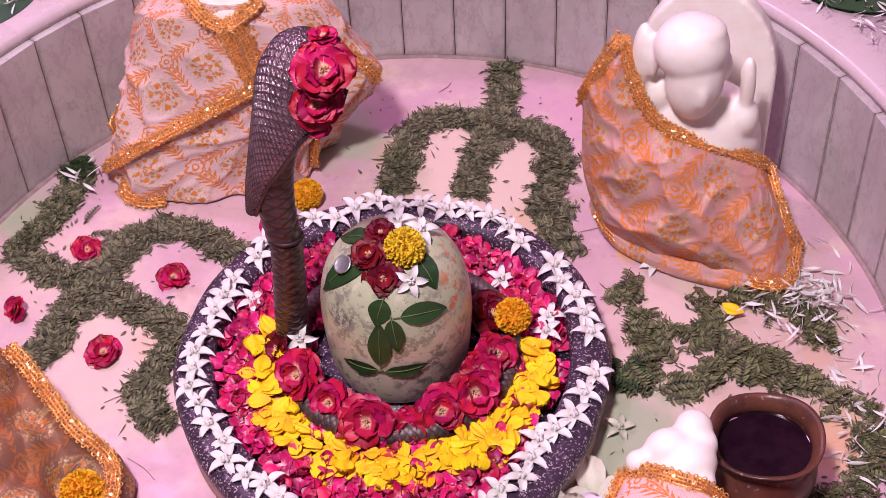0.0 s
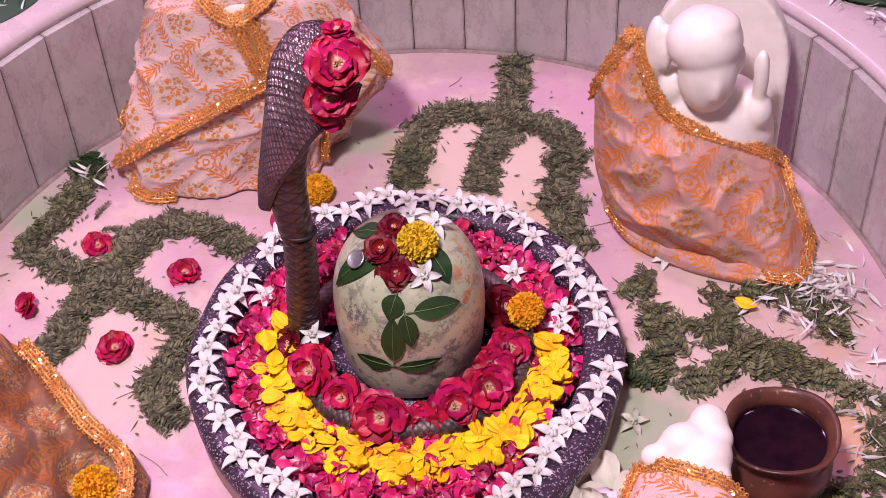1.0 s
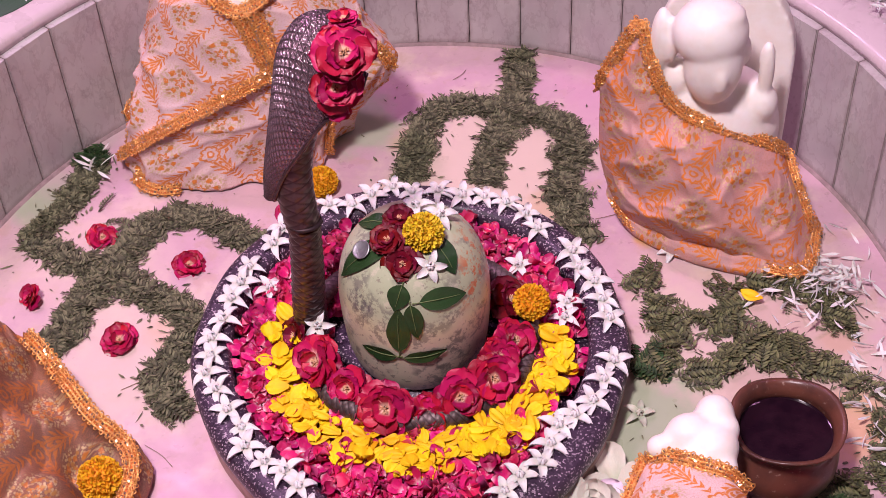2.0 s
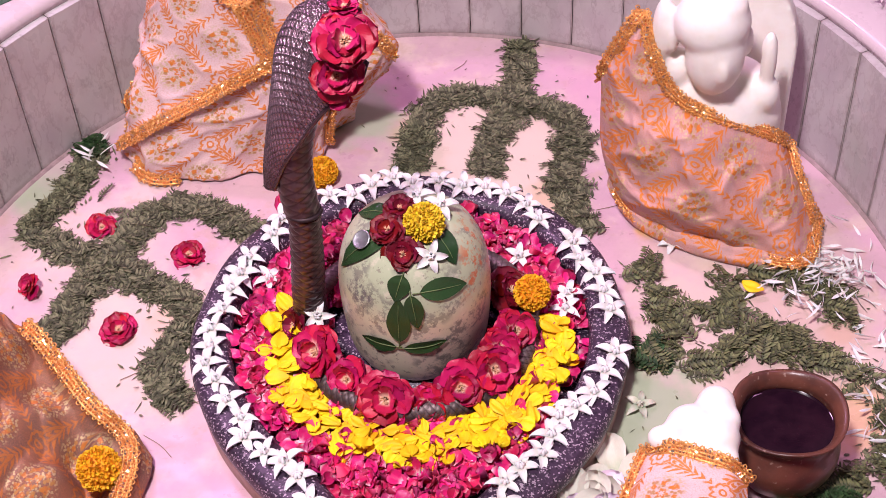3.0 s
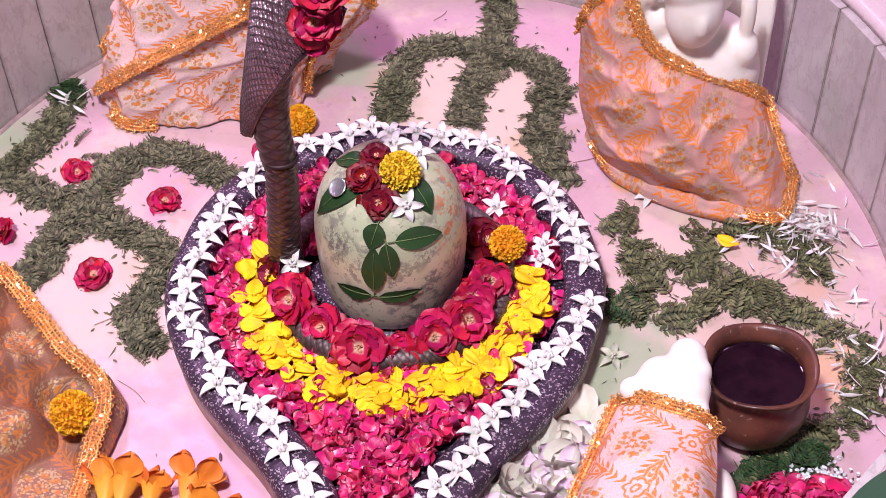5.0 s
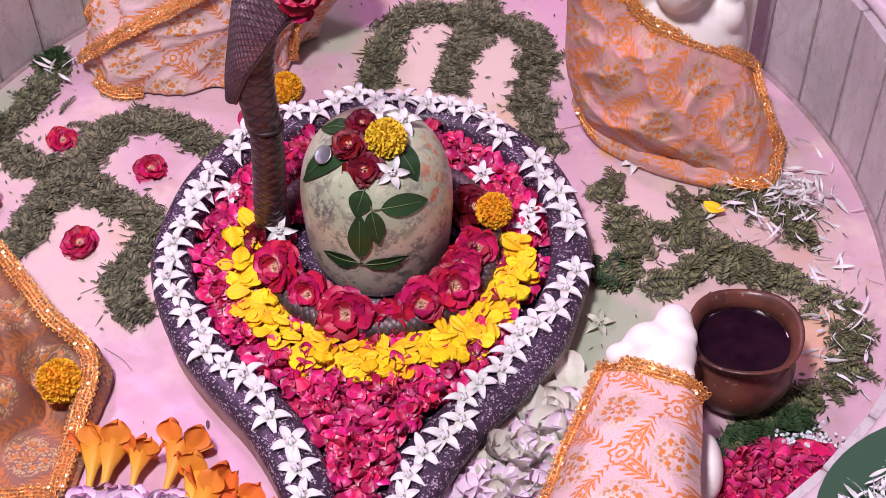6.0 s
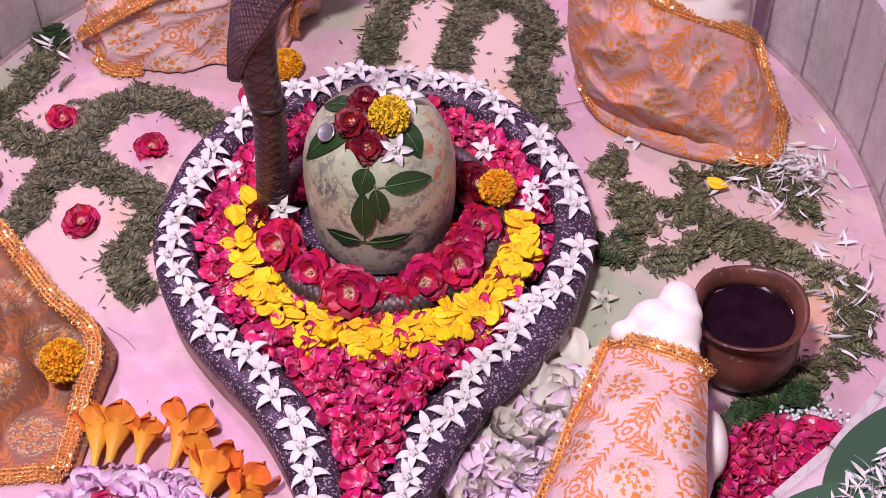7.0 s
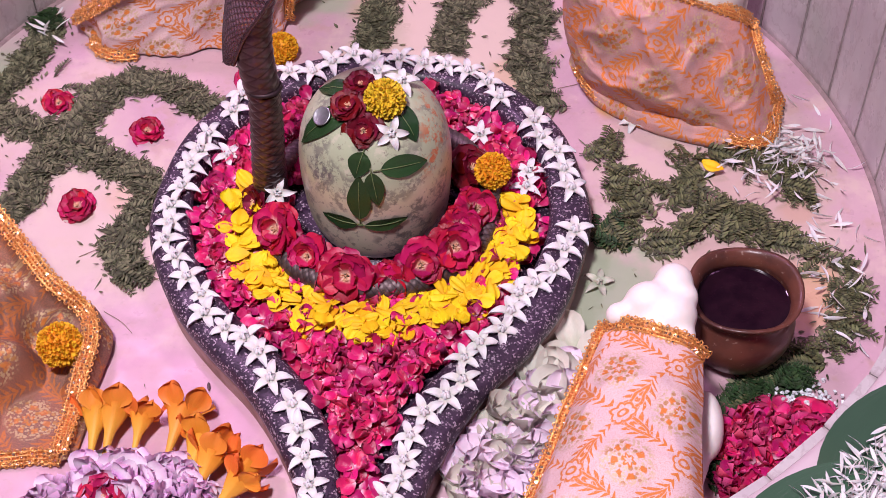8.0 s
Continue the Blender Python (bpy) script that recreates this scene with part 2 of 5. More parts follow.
YELLOW = petal_material("yellow_petal", (0.98, 0.70, 0.010), (0.98, 0.66, 0.008), (0.92, 0.52, 0.005), 0.55, 0.10, 0.0)
WHITE = petal_material("white_petal", (0.84, 0.82, 0.84), (0.86, 0.84, 0.84), (0.74, 0.74, 0.66), 0.5, 0.06)
PALE = petal_material("pale_petal", (0.74, 0.70, 0.60), (0.66, 0.66, 0.54), (0.50, 0.56, 0.40), 0.5, 0.2)
PINK_PALE = petal_material("pale_pink_petal", (0.90, 0.72, 0.86), (0.88, 0.74, 0.84), (0.74, 0.60, 0.72), 0.5, 0.15)
LILAC = petal_material("lilac_petal", (0.86, 0.54, 0.80), (0.90, 0.76, 0.86), (0.74, 0.28, 0.68), 0.5, 0.22)
TRUMPET = petal_material("trumpet_petal", (0.88, 0.24, 0.03), (0.92, 0.36, 0.03), (0.90, 0.52, 0.07), 0.5, 0.12, split=(0.1, 0.7))
MARIGOLD = petal_material("marigold_floret", (0.95, 0.54, 0.02), (0.92, 0.46, 0.012), (0.85, 0.38, 0.01), 0.6, 0.12)
MARIGOLD_PALE = petal_material("yellow_marigold_floret", (0.90, 0.68, 0.04), (0.84, 0.58, 0.02), (0.75, 0.48, 0.015), 0.6, 0.12)
DRY_GRASS = petal_material("dry_leaflet", (0.205, 0.20, 0.115), (0.17, 0.172, 0.095), (0.085, 0.09, 0.05), 0.7, 0.6, 0.0)
GREEN_GRASS = petal_material("green_leaflet", (0.185, 0.19, 0.085), (0.155, 0.168, 0.07), (0.08, 0.09, 0.045), 0.6, 0.5, 0.0)
FRESH_GRASS = petal_material("fresh_leaflet", (0.035, 0.085, 0.025), (0.03, 0.07, 0.02), (0.02, 0.05, 0.015), 0.6, 0.4, 0.0)
BEL_LEAF = petal_material("bel_leaf_blade", (0.024, 0.060, 0.020), (0.028, 0.075, 0.024), (0.035, 0.085, 0.028), 0.28, 0.25, 0.0)
DARK_LEAF = petal_material("broad_leaf_blade", (0.05, 0.11, 0.06), (0.045, 0.10, 0.055), (0.05, 0.1, 0.05), 0.35, 0.15, 0.0)
STAMEN = plain("stamen", (0.80, 0.56, 0.36), (0.70, 0.36, 0.22), 200, 0.6, 0.2)
STEM = plain("stem_green", (0.12, 0.18, 0.06), (0.16, 0.20, 0.08), 200, 0.6, 0.2)


def brocade(name, ground, ground2, ink=0.95):
    """Silvery pink brocade: an orange vine lattice, a flower in each cell, gold dots, woven grain. Uv in metres."""
    m, nt, bs, geo, tc = material(name, 0.62, 0.35)
    sp = nt.nodes.new("ShaderNodeSeparateXYZ")
    nt.links.new(tc.outputs["UV"], sp.inputs[0])
    u, v = sp.outputs[0], sp.outputs[1]
    wob = M(nt, "MULTIPLY", M(nt, "SUBTRACT", NOISE(nt, tc.outputs["UV"], 22, 2), 0.5), 0.030)
    s = 1 / 0.112
    a = M(nt, "MULTIPLY", M(nt, "ADD", M(nt, "ADD", u, v), wob), s)
    b = M(nt, "MULTIPLY", M(nt, "ADD", M(nt, "SUBTRACT", u, v), wob), s)
    fa = M(nt, "SUBTRACT", M(nt, "FRACT", a), 0.5)
    fb = M(nt, "SUBTRACT", M(nt, "FRACT", b), 0.5)

    def vine(across, along):
        wave = M(nt, "MULTIPLY", M(nt, "SINE", M(nt, "MULTIPLY", along, 2 * math.pi)), 0.055)
        d = M(nt, "ABSOLUTE", M(nt, "SUBTRACT", M(nt, "SUBTRACT", 0.5, M(nt, "ABSOLUTE", across)), wave))
        stem = STEP(nt, d, 0.012, 0.026, 1, 0)
        leaf = M(nt, "ABSOLUTE", M(nt, "SINE", M(nt, "ADD", M(nt, "MULTIPLY", along, 9 * math.pi), M(nt, "MULTIPLY", d, 26.0))))
        width = M(nt, "MULTIPLY", M(nt, "POWER", leaf, 1.7), 0.120)
        leaves = STEP(nt, M(nt, "SUBTRACT", d, width), -0.012, 0.006, 1, 0)
        gap = STEP(nt, d, 0.022, 0.032)
        return M(nt, "MAXIMUM", stem, M(nt, "MULTIPLY", leaves, gap))

    lattice = M(nt, "MAXIMUM", vine(fa, b), vine(fb, a))
    r = M(nt, "SQRT", M(nt, "ADD", M(nt, "MULTIPLY", fa, fa), M(nt, "MULTIPLY", fb, fb)))
    th = M(nt, "ARCTAN2", fa, fb)
    rose = M(nt, "ADD", 0.065, M(nt, "MULTIPLY", M(nt, "SINE", M(nt, "MULTIPLY", th, 6.0)), 0.02))
    flower = STEP(nt, M(nt, "ABSOLUTE", M(nt, "SUBTRACT", r, rose)), 0.012, 0.024, 1, 0)
    ring = M(nt, "MULTIPLY", STEP(nt, M(nt, "SINE", M(nt, "MULTIPLY", th, 7.0)), 0.0, 0.4), STEP(nt, M(nt, "ABSOLUTE", M(nt, "SUBTRACT", r, 0.20)), 0.030, 0.045, 1, 0))
    cluster = M(nt, "MULTIPLY", STEP(nt, VORONOI(nt, tc.outputs["UV"], 150), 0.30, 0.40, 1, 0), STEP(nt, r, 0.27, 0.34, 1, 0))
    # corner flower at the lattice's crossings
    ca, cb = M(nt, "SUBTRACT", 0.5, M(nt, "ABSOLUTE", fa)), M(nt, "SUBTRACT", 0.5, M(nt, "ABSOLUTE", fb))
    rc = M(nt, "SQRT", M(nt, "ADD", M(nt, "MULTIPLY", ca, ca), M(nt, "MULTIPLY", cb, cb)))
    tc2 = M(nt, "ARCTAN2", M(nt, "SUBTRACT", 0.5, M(nt, "FRACT", M(nt, "ADD", a, 0.5))), M(nt, "SUBTRACT", 0.5, M(nt, "FRACT", M(nt, "ADD", b, 0.5))))
    scal = M(nt, "ADD", 0.118, M(nt, "MULTIPLY", M(nt, "ABSOLUTE", M(nt, "SINE", M(nt, "MULTIPLY", tc2, 3.5))), 0.035))
    clear = STEP(nt, M(nt, "SUBTRACT", rc, scal), 0.012, 0.03)
    corner = M(nt, "MAXIMUM", STEP(nt, M(nt, "ABSOLUTE", M(nt, "SUBTRACT", rc, scal)), 0.012, 0.024, 1, 0), STEP(nt, M(nt, "ABSOLUTE", M(nt, "SUBTRACT", rc, 0.048)), 0.010, 0.022, 1, 0))
    lattice = M(nt, "MULTIPLY", lattice, clear)
    orange = M(nt, "MAXIMUM", M(nt, "MAXIMUM", lattice, flower), M(nt, "MAXIMUM", ring, corner))
    orange = M(nt, "MULTIPLY", orange, STEP(nt, NOISE(nt, tc.outputs["UV"], 420, 2), 0.28, 0.42))
    dots = STEP(nt, VORONOI(nt, tc.outputs["UV"], 330), 0.40, 0.54, 1, 0)
    silver = M(nt, "MULTIPLY", M(nt, "MULTIPLY", dots, STEP(nt, r, 0.02, 0.05)), STEP(nt, r, 0.30, 0.38, 1, 0))
    weave = NOISE(nt, tc.outputs["UV"], 900, 2)
    col = MIX(nt, STEP(nt, NOISE(nt, tc.outputs["UV"], 25, 4), 0.35, 0.65), ground, ground2)
    col = MIX(nt, M(nt, "MULTIPLY", STEP(nt, weave, 0.45, 0.62), 0.3), col, (0.66, 0.26, 0.18))
    glint = STEP(nt, NOISE(nt, tc.outputs["UV"], 520, 3, 0.7), 0.52, 0.60)
    col = MIX(nt, M(nt, "MULTIPLY", glint, 0.32), col, (0.46, 0.22, 0.10))
    col = MIX(nt, M(nt, "MULTIPLY", silver, 0.7), col, (0.62, 0.48, 0.26))
    col = MIX(nt, M(nt, "MULTIPLY", cluster, 0.8), col, (0.46, 0.22, 0.06))
    col = MIX(nt, M(nt, "MULTIPLY", orange, ink), col, (0.66, 0.20, 0.022))
    BASE(nt, bs, col)
    nt.links.new(M(nt, "MULTIPLY", M(nt, "MAXIMUM", silver, STEP(nt, weave, 0.58, 0.66)), 0.4), bs.inputs["Metallic"])
    BUMP(nt, bs, M(nt, "ADD", weave, M(nt, "MULTIPLY", orange, 0.6)), 0.4, 0.0008)
    return m


BROCADE = brocade("brocade_pink", (0.78, 0.57, 0.56), (0.68, 0.51, 0.53))
# Same pink cloth twice more, with shade put into its colours.
BROCADE_HALF_SHADE = brocade("brocade_half_shaded", (0.60, 0.32, 0.29), (0.46, 0.28, 0.28))
BROCADE_SHADE = brocade("brocade_shaded", (0.25, 0.105, 0.062), (0.19, 0.105, 0.078), 0.55)


def clay():
    m, nt, bs, geo, tc = material("fired_clay", 0.34)
    p = tc.outputs["Object"]
    col = MIX(nt, STEP(nt, NOISE(nt, p, 18, 5), 0.35, 0.65), (0.145, 0.050, 0.032), (0.072, 0.028, 0.021))
    col = MIX(nt, M(nt, "MULTIPLY", STEP(nt, NOISE(nt, p, 160, 4), 0.62, 0.72), 0.5), col, (0.42, 0.30, 0.24))
    BASE(nt, bs, col)
    BUMP(nt, bs, NOISE(nt, p, 120, 5), 0.4, 0.0012)
    return m


CLAY = clay()
DARK_WATER = plain("dark_liquid", (0.010, 0.003, 0.008), (0.022, 0.007, 0.014), 30, 0.04, 0.05)


def snake_metal(name, light, dark, rough=0.30):
    m, nt, bs, geo, tc = material(name, rough, 0.5, 0.75)
    p = tc.outputs["Object"]
    col = MIX(nt, STEP(nt, NOISE(nt, p, 40, 5), 0.3, 0.7), light, dark)
    # Recesses between the scales get their shade painted in, from the relief.
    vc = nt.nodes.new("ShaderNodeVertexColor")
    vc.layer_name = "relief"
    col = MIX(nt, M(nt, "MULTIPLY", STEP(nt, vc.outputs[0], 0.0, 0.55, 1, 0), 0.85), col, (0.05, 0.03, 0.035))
    BASE(nt, bs, col)
    BUMP(nt, bs, NOISE(nt, p, 250, 4), 0.25, 0.0008)
    return m


SNAKE = snake_metal("snake_metal", (0.54, 0.38, 0.45), (0.34, 0.23, 0.28), 0.27)
# Darker and rougher copy of the metal, for coil and collar.
COIL_METAL = snake_metal("dull_snake_metal", (0.20, 0.15, 0.15), (0.12, 0.09, 0.09), 0.55)
SNAKE_DARK = snake_metal("dark_snake_metal", (0.17, 0.11, 0.115), (0.10, 0.065, 0.068))


# ---- mesh helpers ----
def mesh_of(name, verts, faces, mat, uvs=None, smooth=True):
    me = bpy.data.meshes.new(name)
    me.from_pydata([tuple(map(float, v)) for v in verts], [], [tuple(map(int, f)) for f in faces])
    if uvs is not None:
        lay = me.uv_layers.new(name="uv")
        idx = np.empty(len(me.loops), np.int32)
        me.loops.foreach_get("vertex_index", idx)
        lay.data.foreach_set("uv", np.asarray(uvs, np.float32)[idx].ravel())
    if smooth:
        me.polygons.foreach_set("use_smooth", np.ones(len(me.polygons), bool))
    me.materials.append(mat)
    me.update()
    return me


def part(name, bm, mat, parent=None, label="", m=None):
    """Links a bmesh or a mesh as one object under its thing or part."""
    if isinstance(bm, bmesh.types.BMesh):
        me = bpy.data.meshes.new(name)
        bm.to_mesh(me)
        bm.free()
        me.polygons.foreach_set("use_smooth", np.ones(len(me.polygons), bool))
        me.materials.append(mat)
    else:
        me = bm
    ob = new(name, me)
    if parent is not None:
        ob.parent = parent
    if m is not None:
        ob.matrix_basis = m
    if label:
        ob["label"] = label
    return ob


def thing(name, label, category, group="", m=None, kind=""):
    ob = new(name)
    ob.empty_display_size = 0.02
    if m is not None:
        ob.matrix_basis = m
    return tagged(ob, label, category, group, kind)


def spline(pts, n, closed=False):
    """Catmull-Rom through the points, n samples evenly by length."""
    p = [np.array(q, float) for q in pts]
    q = [p[-1], *p, p[0], p[1]] if closed else [2 * p[0] - p[1], *p, 2 * p[-1] - p[-2]]
    out = []
    segs = len(q) - 3
    for i in range(segs):
        a, b, c, d = q[i:i + 4]
        for t in np.linspace(0, 1, 24, endpoint=False):
            out.append(0.5 * (2 * b + (c - a) * t + (2 * a - 5 * b + 4 * c - d) * t * t + (3 * b - a - 3 * c + d) * t ** 3))
    if not closed:
        out.append(q[-2])
    out = np.array(out)
    ring = np.vstack([out, out[:1]]) if closed else out
    s = np.concatenate([[0], np.cumsum(np.linalg.norm(np.diff(ring, axis=0), axis=1))])
    t = np.linspace(0, s[-1], n, endpoint=not closed)
    return np.stack([np.interp(t, s, ring[:, k]) for k in range(ring.shape[1])], 1)


def grid_faces(nu, nv, wrap=False):
    f = []
    for j in range(nv - 1):
        for i in range(nu if wrap else nu - 1):
            k = (i + 1) % nu
            f.append((j * nu + i, j * nu + k, (j + 1) * nu + k, (j + 1) * nu + i))
    return f


def tube(path, radius, sides=8):
    """Verts and faces of a tube along the path; radius a number or one per point."""
    path = np.asarray(path, float)
    n = len(path)
    r = np.full(n, radius) if np.isscalar(radius) else np.asarray(radius)
    tan = np.gradient(path, axis=0)
    tan /= np.linalg.norm(tan, axis=1)[:, None] + 1e-12
    ref = np.array([0.13, 0.31, 0.94])
    verts = []
    for i in range(n):
        a = np.cross(tan[i], ref)
        a /= np.linalg.norm(a)
        b = np.cross(tan[i], a)
        for k in range(sides):
            w = 2 * math.pi * k / sides
            verts.append(path[i] + r[i] * (math.cos(w) * a + math.sin(w) * b))
    f = grid_faces(sides, n, True)
    f += [tuple(range(sides))[::-1], tuple((n - 1) * sides + k for k in range(sides))]
    return verts, f


def lathe(profile, n=48):
    verts = []
    for r, z in profile:
        for k in range(n):
            w = 2 * math.pi * k / n
            verts.append((r * math.cos(w), r * math.sin(w), z))
    return verts, grid_faces(n, len(profile), True)


def petal_shape(length, width, cup=0.3, curl=0.2, nu=5, nv=6, tip=0.75, wave=0.0, seed=0, rounded=False):
    """A cupped petal from its base at 0 along +y; verts, faces, uv. tip: where it is widest."""
    rng = random.Random(seed)
    ph = rng.random() * 6
    verts, uv = [], []
    for j in range(nv):
        v = j / (nv - 1)
        w = width / 2 * max(0.10, math.sin(math.pi * min(1, v ** (math.log(0.5) / math.log(tip)))) ** 0.6) if v < 1 else width * 0.10
        if rounded:
            v = math.sin(v * math.pi / 2) ** 0.85
            w = width / 2 * (0.22 + 0.78 * math.sin(math.pi / 2 * min(1, v / tip))) if v < tip else width / 2 * max(0.12, math.sqrt(max(0, 1 - ((v - tip) / (1.001 - tip)) ** 2.4)))
        for i in range(nu):
            u = i / (nu - 1) * 2 - 1
            x = u * w
            y = v * length - abs(u) ** 2 * length * 0.06 * v
            z = cup * width * (u * u) * (0.4 + 0.6 * v) + curl * length * v * v + wave * length * math.sin(5 * u + ph) * v
            verts.append((x, y, z))
            uv.append((i / (nu - 1), v))
    return np.array(verts), grid_faces(nu, nv), np.array(uv)


def scatter(name, shapes, poses, mat, picks=None):
    """One mesh of many small shapes, each at its pose."""
    vs, fs, us, o = [], [], [], 0
    for k, m in enumerate(poses):
        v, f, uv = shapes[(picks[k] if picks is not None else k) % len(shapes)]
        a = np.array(m)
        vs.append(v @ a[:3, :3].T + a[:3, 3])
        us.append(uv)
        fs.extend([tuple(i + o for i in q) for q in f])
        o += len(v)
    return mesh_of(name, np.vstack(vs), fs, mat, np.vstack(us))


def rnd(rng, a, b):
    return a + (b - a) * rng.random()


# ---- the basin: floor, panelled wall, ledge, room ----
RW, CY, ZL = 0.634, 0.018, 0.236


def disc(name, r, z, thick, mat, n=128, cx=0.0, cy=0.0, hole=0.0):
    bm = bmesh.new()
    rings = []
    for rr, zz in ((hole, z - thick), (r, z - thick), (r, z), (hole, z)):
        rings.append([bm.verts.new((cx + rr * math.cos(2 * math.pi * k / n), cy + rr * math.sin(2 * math.pi * k / n), zz)) for k in range(n)] if rr > 0 else None)
    for a, b in ((1, 2), (0, 1), (2, 3), (3, 0)):
        if rings[a] and rings[b]:
            for k in range(n):
                bm.faces.new((rings[a][k], rings[a][(k + 1) % n], rings[b][(k + 1) % n], rings[b][k]))
    if hole == 0:
        bm.faces.new(rings[2])
        bm.faces.new(rings[1][::-1])
    bmesh.ops.recalc_face_normals(bm, faces=bm.faces)
    ob = part(name, bm, mat)
    for p in ob.data.polygons:
        p.use_smooth = False
    return ob


tagged(disc("floor", RW + 0.02, 0.0, 0.03, FLOOR_MAT, cx=0.002, cy=CY), "cream stained marble basin floor, pink light put into its colour", "floor", kind="structure")


def build_wall():
    wall = disc("wall_round", RW + 0.05, ZL - 0.017, ZL - 0.017 + 0.03, GROUT, n=100, cx=0.002, cy=CY, hole=RW + 0.018)
    tagged(wall, "round basin wall clad in upright marble panels", "wall", kind="structure")
    n, step = 50, 2 * math.pi / 50
    half = RW * math.tan(step / 2) - 0.0006
    bm = bmesh.new()
    bmesh.ops.create_cube(bm, size=1)
    for v in bm.verts:
        v.co = Vector((v.co.x * half * 2 * (1.02 if v.co.y > 0 else 1.0), (v.co.y + 0.5) * 0.017, (v.co.z + 0.5) * (ZL - 0.018) + 0.001))
    bmesh.ops.bevel(bm, geom=[e for e in bm.edges if abs((e.verts[0].co - e.verts[1].co).z) > 0.1 and e.verts[0].co.y < 0.001], offset=0.0014, segments=2, affect="EDGES")
    me = bpy.data.meshes.new("panel")
    bm.to_mesh(me)
    bm.free()
    me.materials.append(PANEL_MAT)
    for k in range(n):
        w = math.radians(142 + 3.6) + k * step
        m = Matrix.Translation((0.002 + RW * math.cos(w), CY + RW * math.sin(w), 0)) @ Matrix.Rotation(w - math.pi / 2, 4, "Z")
        part("panel", me, PANEL_MAT, wall, m=m)


def build_ledge():
    prof = [(RW + 0.012, ZL - 0.016), (RW + 0.012, ZL - 0.008), (RW + 0.015, ZL - 0.001), (RW + 0.022, ZL + 0.002), (RW + 0.16, ZL + 0.002), (RW + 0.16, ZL - 0.03), (RW + 0.03, ZL - 0.03), (RW + 0.03, ZL - 0.012)]
    v, f = lathe(prof, 160)
    f += [(len(prof) * 160 - 160 + k, len(prof) * 160 - 160 + (k + 1) % 160, (k + 1) % 160, k) for k in range(160)]
    ob = part("ledge", mesh_of("ledge", v, f, LEDGE_MAT), LEDGE_MAT)
    ob.location = (0.002, CY, 0)
    tagged(ob, "rounded pale marble ledge round the basin's rim", "ledge", kind="structure")
    tagged(disc("floor_outer", 3.2, ZL - 0.004, 0.03, ROOM_MAT, cx=0.002, cy=CY, hole=RW + 0.15), "added nearly black floor round the basin, out of view", "floor", kind="structure")


# Closed room added out of view; its dark surfaces limit bounced light.
def build_room():
    for name, c, s in (("wall_north", (0, 2.2, 1.68), (4.52, 0.12, 2.94)), ("wall_south", (0, -2.2, 1.68), (4.52, 0.12, 2.94)),
                       ("wall_east", (2.2, 0, 1.68), (0.12, 4.28, 2.94)), ("wall_west", (-2.2, 0, 1.68), (0.12, 4.28, 2.94)), ("ceiling", (0, 0, 3.21), (4.52, 4.52, 0.12))):
        bm = bmesh.new()
        bmesh.ops.create_cube(bm, size=1)
        for v in bm.verts:
            v.co = Vector((v.co.x * s[0] + c[0], v.co.y * s[1] + c[1], v.co.z * s[2] + c[2]))
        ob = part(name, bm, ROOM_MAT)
        for p in ob.data.polygons:
            p.use_smooth = False
        tagged(ob, "added nearly black, unseen shrine " + ("ceiling" if name == "ceiling" else "wall"), "ceiling" if name == "ceiling" else "wall", kind="structure")


def foot_joint():
    v, f = lathe([(RW + 0.0005, 0.0), (RW + 0.0005, 0.004), (RW - 0.0015, 0.003), (RW - 0.0045, 0.0008), (RW - 0.005, 0.0)], 200)
    ob = part("trim", mesh_of("trim", v, f, GROUT), GROUT)
    ob.location = (0.002, CY, 0)
    tagged(ob, "dark dirty joint where wall meets floor", "joint", kind="structure")


build_wall()
foot_joint()
build_ledge()
build_room()

# ---- the stone base with its spout ----
OUT = [(0, 0.268), (0.134, 0.232), (0.232, 0.134), (0.267, 0.0), (0.258, -0.075), (0.231, -0.15), (0.196, -0.205), (0.158, -0.25), (0.124, -0.29), (0.095, -0.34), (0.075, -0.387), (0.064, -0.42), (0.056, -0.5), (0.054, -0.56)]
INN = [(0, 0.221), (0.11, 0.191), (0.191, 0.11), (0.218, 0.01), (0.208, -0.071), (0.180, -0.131), (0.146, -0.18), (0.108, -0.219), (0.077, -0.252), (0.048, -0.302), (0.031, -0.345), (0.022, -0.394), (0.018, -0.43), (0.016, -0.5), (0.016, -0.56)]
HB, ZB = 0.057, 0.030


def outline(half, n=90):
    h = spline([(-half[1][0], half[1][1]), *half], n + 8)
    h = spline([tuple(p) for p in h if p[0] >= -1e-6][::6] + [half[-1]], n)
    h[0][0] = 0
    left = h[1:][::-1] * np.array([-1, 1])
    both = np.vstack([left, h])
    both[:, 0] += 0.007 * np.clip((-both[:, 1] - 0.08) / 0.15, 0, 1)
    return both


